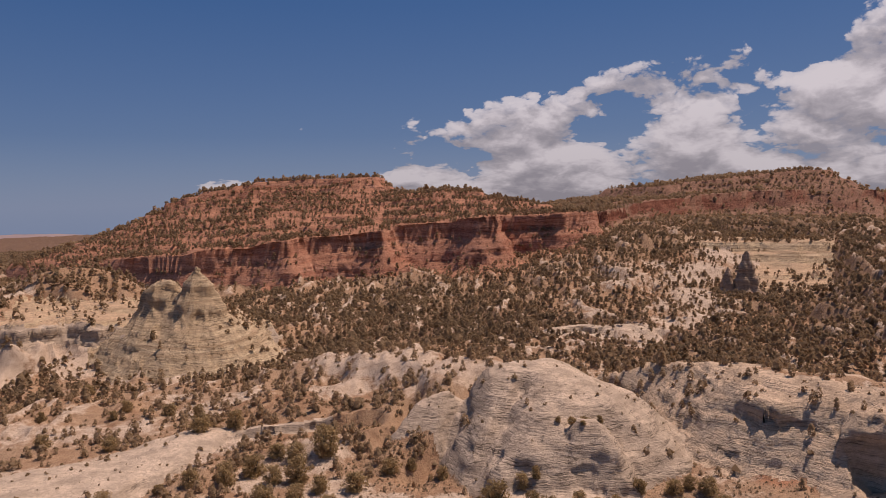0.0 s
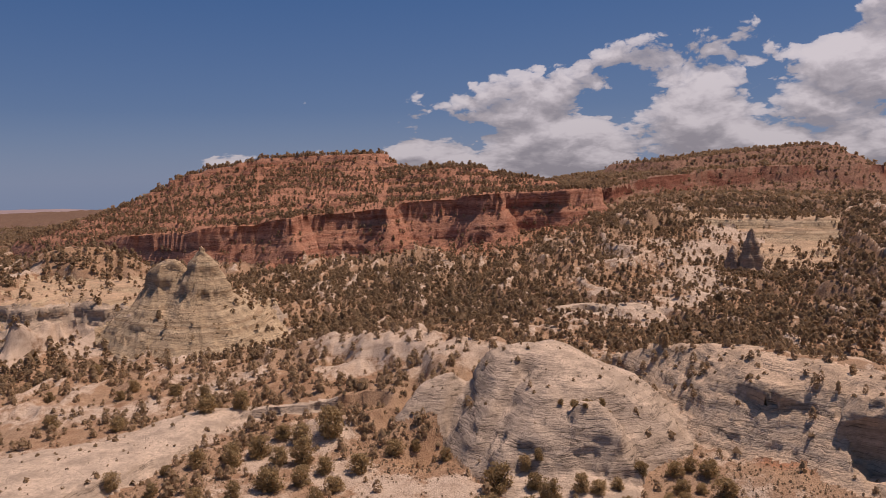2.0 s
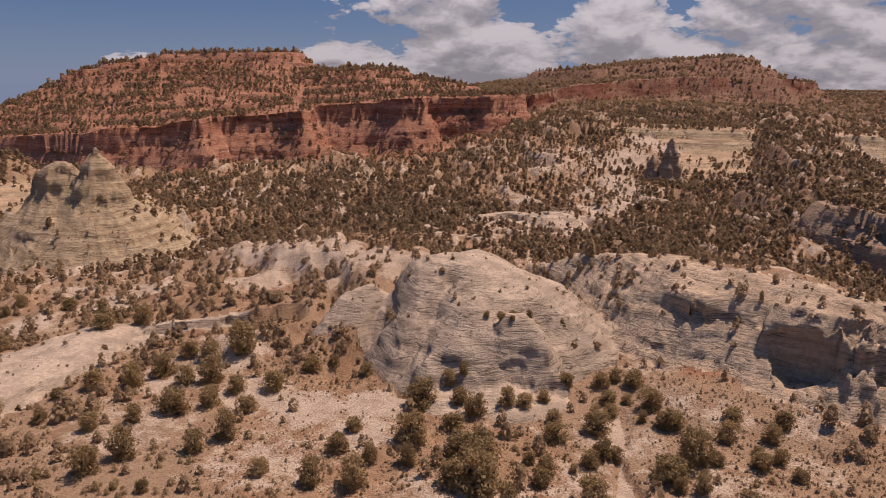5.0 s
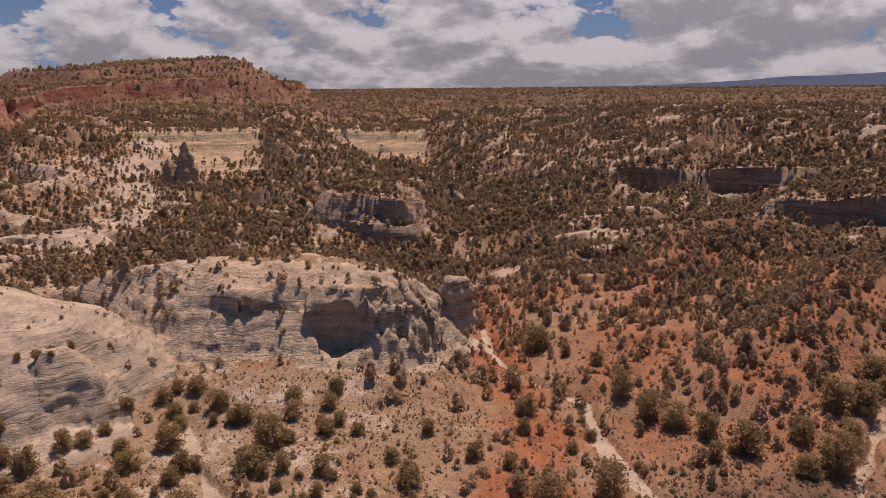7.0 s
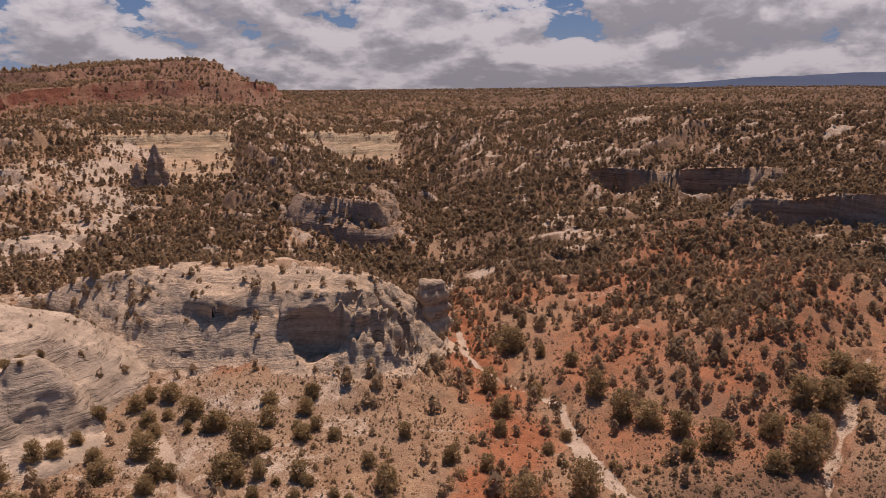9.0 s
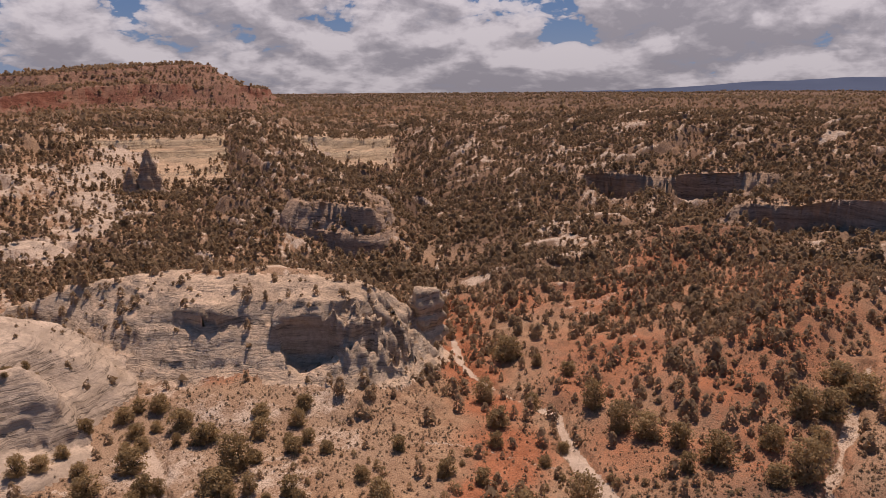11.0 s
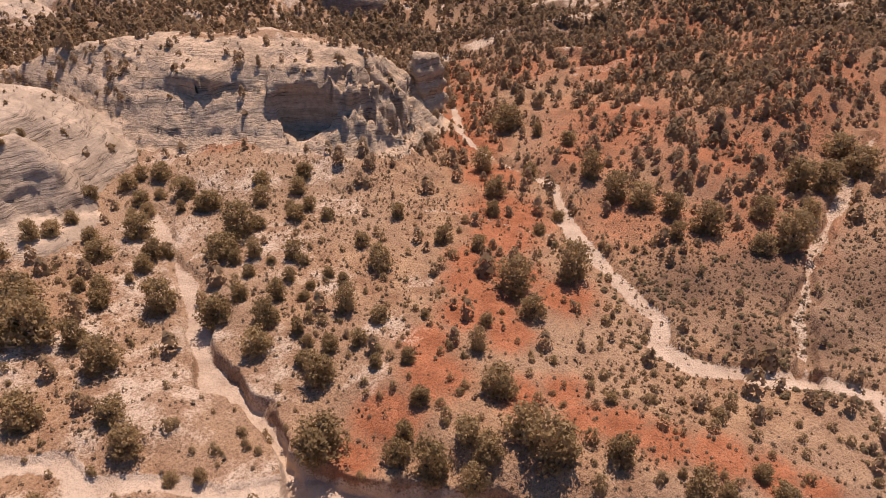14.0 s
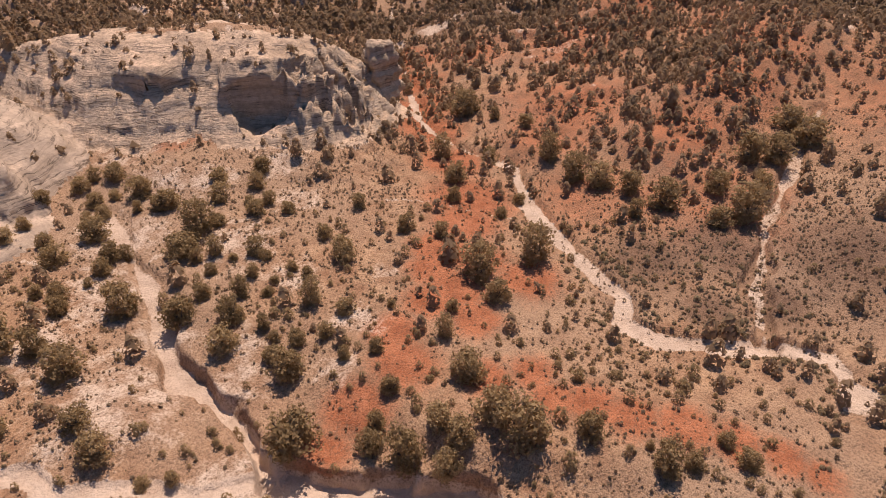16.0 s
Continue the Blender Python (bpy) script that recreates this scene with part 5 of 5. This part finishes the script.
def wooded(x, y):
    """How thickly junipers stand: in groves and along the gullies, not on bare rock or sand."""
    red, pale, brush = earth_colours(x, y)
    z, which, zone, rib = land(x, y)
    thick = np.zeros(x.shape)
    for cx, cy, r in THICKETS:
        thick = np.maximum(thick, np.exp(-((x - cx) ** 2 + (y - cy) ** 2) / (r * r)))
    thick = ramp01(thick + 0.25 * fbm(x, y, 14, 305, 2), 0.25, 0.6)
    grove = np.clip(0.66 + 0.6 * fbm(x, y, 28, 301, 3) + 0.6 * thick, 0.12, 1) * (1 - (0.92 - 0.5 * thick) * ramp01(rib, 0.48, 0.66))
    bare = np.isin(which, [NAMES.index(k) for k in ("slickrock_dome", "slickrock_knoll", "slickrock_flat", "bare_pan", "cone_hill", "cone_shoulder")])
    bare |= np.isin(which, [NAMES.index(k) for k in ("cream_cliff", "cream_terrace", "white_cliff")]) & (zone == 1)
    half = np.isin(which, [NAMES.index(k) for k in ("bluff", "white_cliff", "cream_cliff", "cream_terrace")])
    mesa = np.isin(which, [NAMES.index(k) for k in ("mesa_left", "mesa_left_cap")])
    p = grove * np.where(mesa, 0.8, 1.0) * (1 - 0.9 * np.clip(pale, 0, 1)) * np.where(bare, 0.02, np.where(half, 0.6, 1.0))
    return np.clip(p + 0.3 * brush * (pale < 0.5) * (1 - ramp01(rib, 0.48, 0.66)), 0, 1)


def clear_of_trees(x, y):
    p = wooded(x, y)
    for tx, ty, w in standing:
        p = np.where(np.hypot(x - tx, y - ty) < 0.75 * w, 0, p)
    return p


def slopes_near(x, y):
    """Between the valley floor's own trees and the middle distance: thinner on the flats already planted."""
    p = clear_of_trees(x, y)
    floor = np.minimum(np.hypot(x - 48, y - 44) / 44, 1.0) ** 3 * np.minimum(np.hypot(x + 12, y - 86) / 30, 1.0) ** 2
    sage = np.minimum(np.hypot(x - 86, y - 18) / 21, 1.0) ** 3
    return p * np.clip(floor, 0.2, 1) * sage


scatter("juniper_scrub", 7600, sector(62, 190), (0.8, 3.1), bush_set(400, 6, 66, 0.205, 0.78, 0.35), JUNIPER, "dark juniper scrub scattered over the near slopes", "shrubs", slopes_near, 21)
scatter("juniper_woodland", 90000, sector(180, 520), (1.3, 2.8), bush_set(500, 6, 15, 0.42, 0.92, 0.5), JUNIPER, "dark juniper woodland on the canyon slopes", "woodland", wooded, 22)
scatter("far_woodland", 60000, sector(520, 1500), (2.2, 4.8), bush_set(600, 4, 7, 0.62, 0.9, 0.4), JUNIPER, "far juniper woodland over the plateau", "woodland", lambda x, y: np.clip(wooded(x, y) + 0.25, 0, 1), 23)
scatter("horizon_woodland", 24000, sector(1500, 3800, 2), (4.0, 8.0), bush_set(700, 3, 7, 0.66, 0.6), JUNIPER, "dark woodland out to the horizon", "woodland", lambda x, y: 0.8 + 0 * x, 24)


def low_growth(x, y):
    red, pale, brush = earth_colours(x, y)
    bare = np.isin(land(x, y)[1], [NAMES.index(k) for k in ("slickrock_dome", "slickrock_knoll", "slickrock_flat", "bluff", "white_cliff")])
    brush, pale = np.where(bare, 0, brush), np.where(bare, 0.8, pale)
    p = np.clip(0.5 + 0.7 * fbm(x, y, 9, 311, 3), 0.1, 1) * (1 - np.clip(pale * 1.2, 0, 1)) * (1 - 0.75 * np.clip(red, 0, 1))
    return np.clip(p + brush, 0, 1)


scatter("valley_shrubs", 2400, sector(36, 92, -35, 90), (0.7, 1.8), bush_set(420, 6, 120, 0.125, 0.62, 0.2), NEAR_JUNIPER, "small olive juniper shrubs on the valley floor", "shrubs", lambda x, y: clear_of_trees(x, y) * (1 - 0.8 * np.clip(earth_colours(x, y)[0], 0, 1)) * np.minimum(np.hypot(x - 78, y - 16) / 24, 1.0) ** 2, 29)
scatter("mesa_junipers", 6500, sector(520, 820, 6, 42), (1.3, 2.6), bush_set(650, 4, 7, 0.62, 0.9, 0.4), JUNIPER, "dark junipers over the distant mesa slopes", "woodland", lambda x, y: np.clip(wooded(x, y) + 0.2, 0, 1), 30)
scatter("slope_junipers", 10000, sector(105, 200, 30, 92), (1.1, 2.4), bush_set(450, 6, 24, 0.34, 0.85, 0.45), JUNIPER, "upright dark junipers on the red canyon slopes", "woodland", lambda x, y: slopes_near(x, y) * ramp01(x + y + 30 * fbm(x, y, 30, 341, 2), 140, 260) * np.clip(0.6 + 0.9 * fbm(x, y, 16, 342, 2), 0, 1), 28)
scatter("desert_scrub", 18000, sector(110, 330), (0.5, 1.3), bush_set(900, 4, 7, 0.6, 0.6), JUNIPER, "small dark shrubs dotted over the slopes", "shrubs", lambda x, y: np.clip(0.25 + 0.7 * wooded(x, y), 0, 1), 26)
scatter("sagebrush", 52000, sector(34, 130), (0.2, 0.6), bush_set(800, 5, 10, 0.46, 0.6), SAGE, "low grey-brown sagebrush and dry grass tufts", "shrubs", low_growth, 25)


def by_the_wash(x, y):
    """Thickets along the lower wash, a little back from the bed."""
    d = to_line(x, y, WASH)[0]
    p = ramp01(d, 1.7, 2.1) * (1 - ramp01(d, 2.8, 4.2)) * (y < 40) * np.clip(0.7 + 1.6 * fbm(x, y, 7, 321, 2), 0, 1)
    return np.maximum(p, 0.22 * np.exp(-((x - 80) ** 2 + (y - 20) ** 2) / 90) * (d > 2))


scatter("streamside_shrubs", 16000, sector(45, 110, 25, 100), (0.45, 0.95), bush_set(950, 5, 24, 0.34, 0.42), WILLOW, "low brown-green shrubs lining the dry wash", "shrubs", by_the_wash, 27)
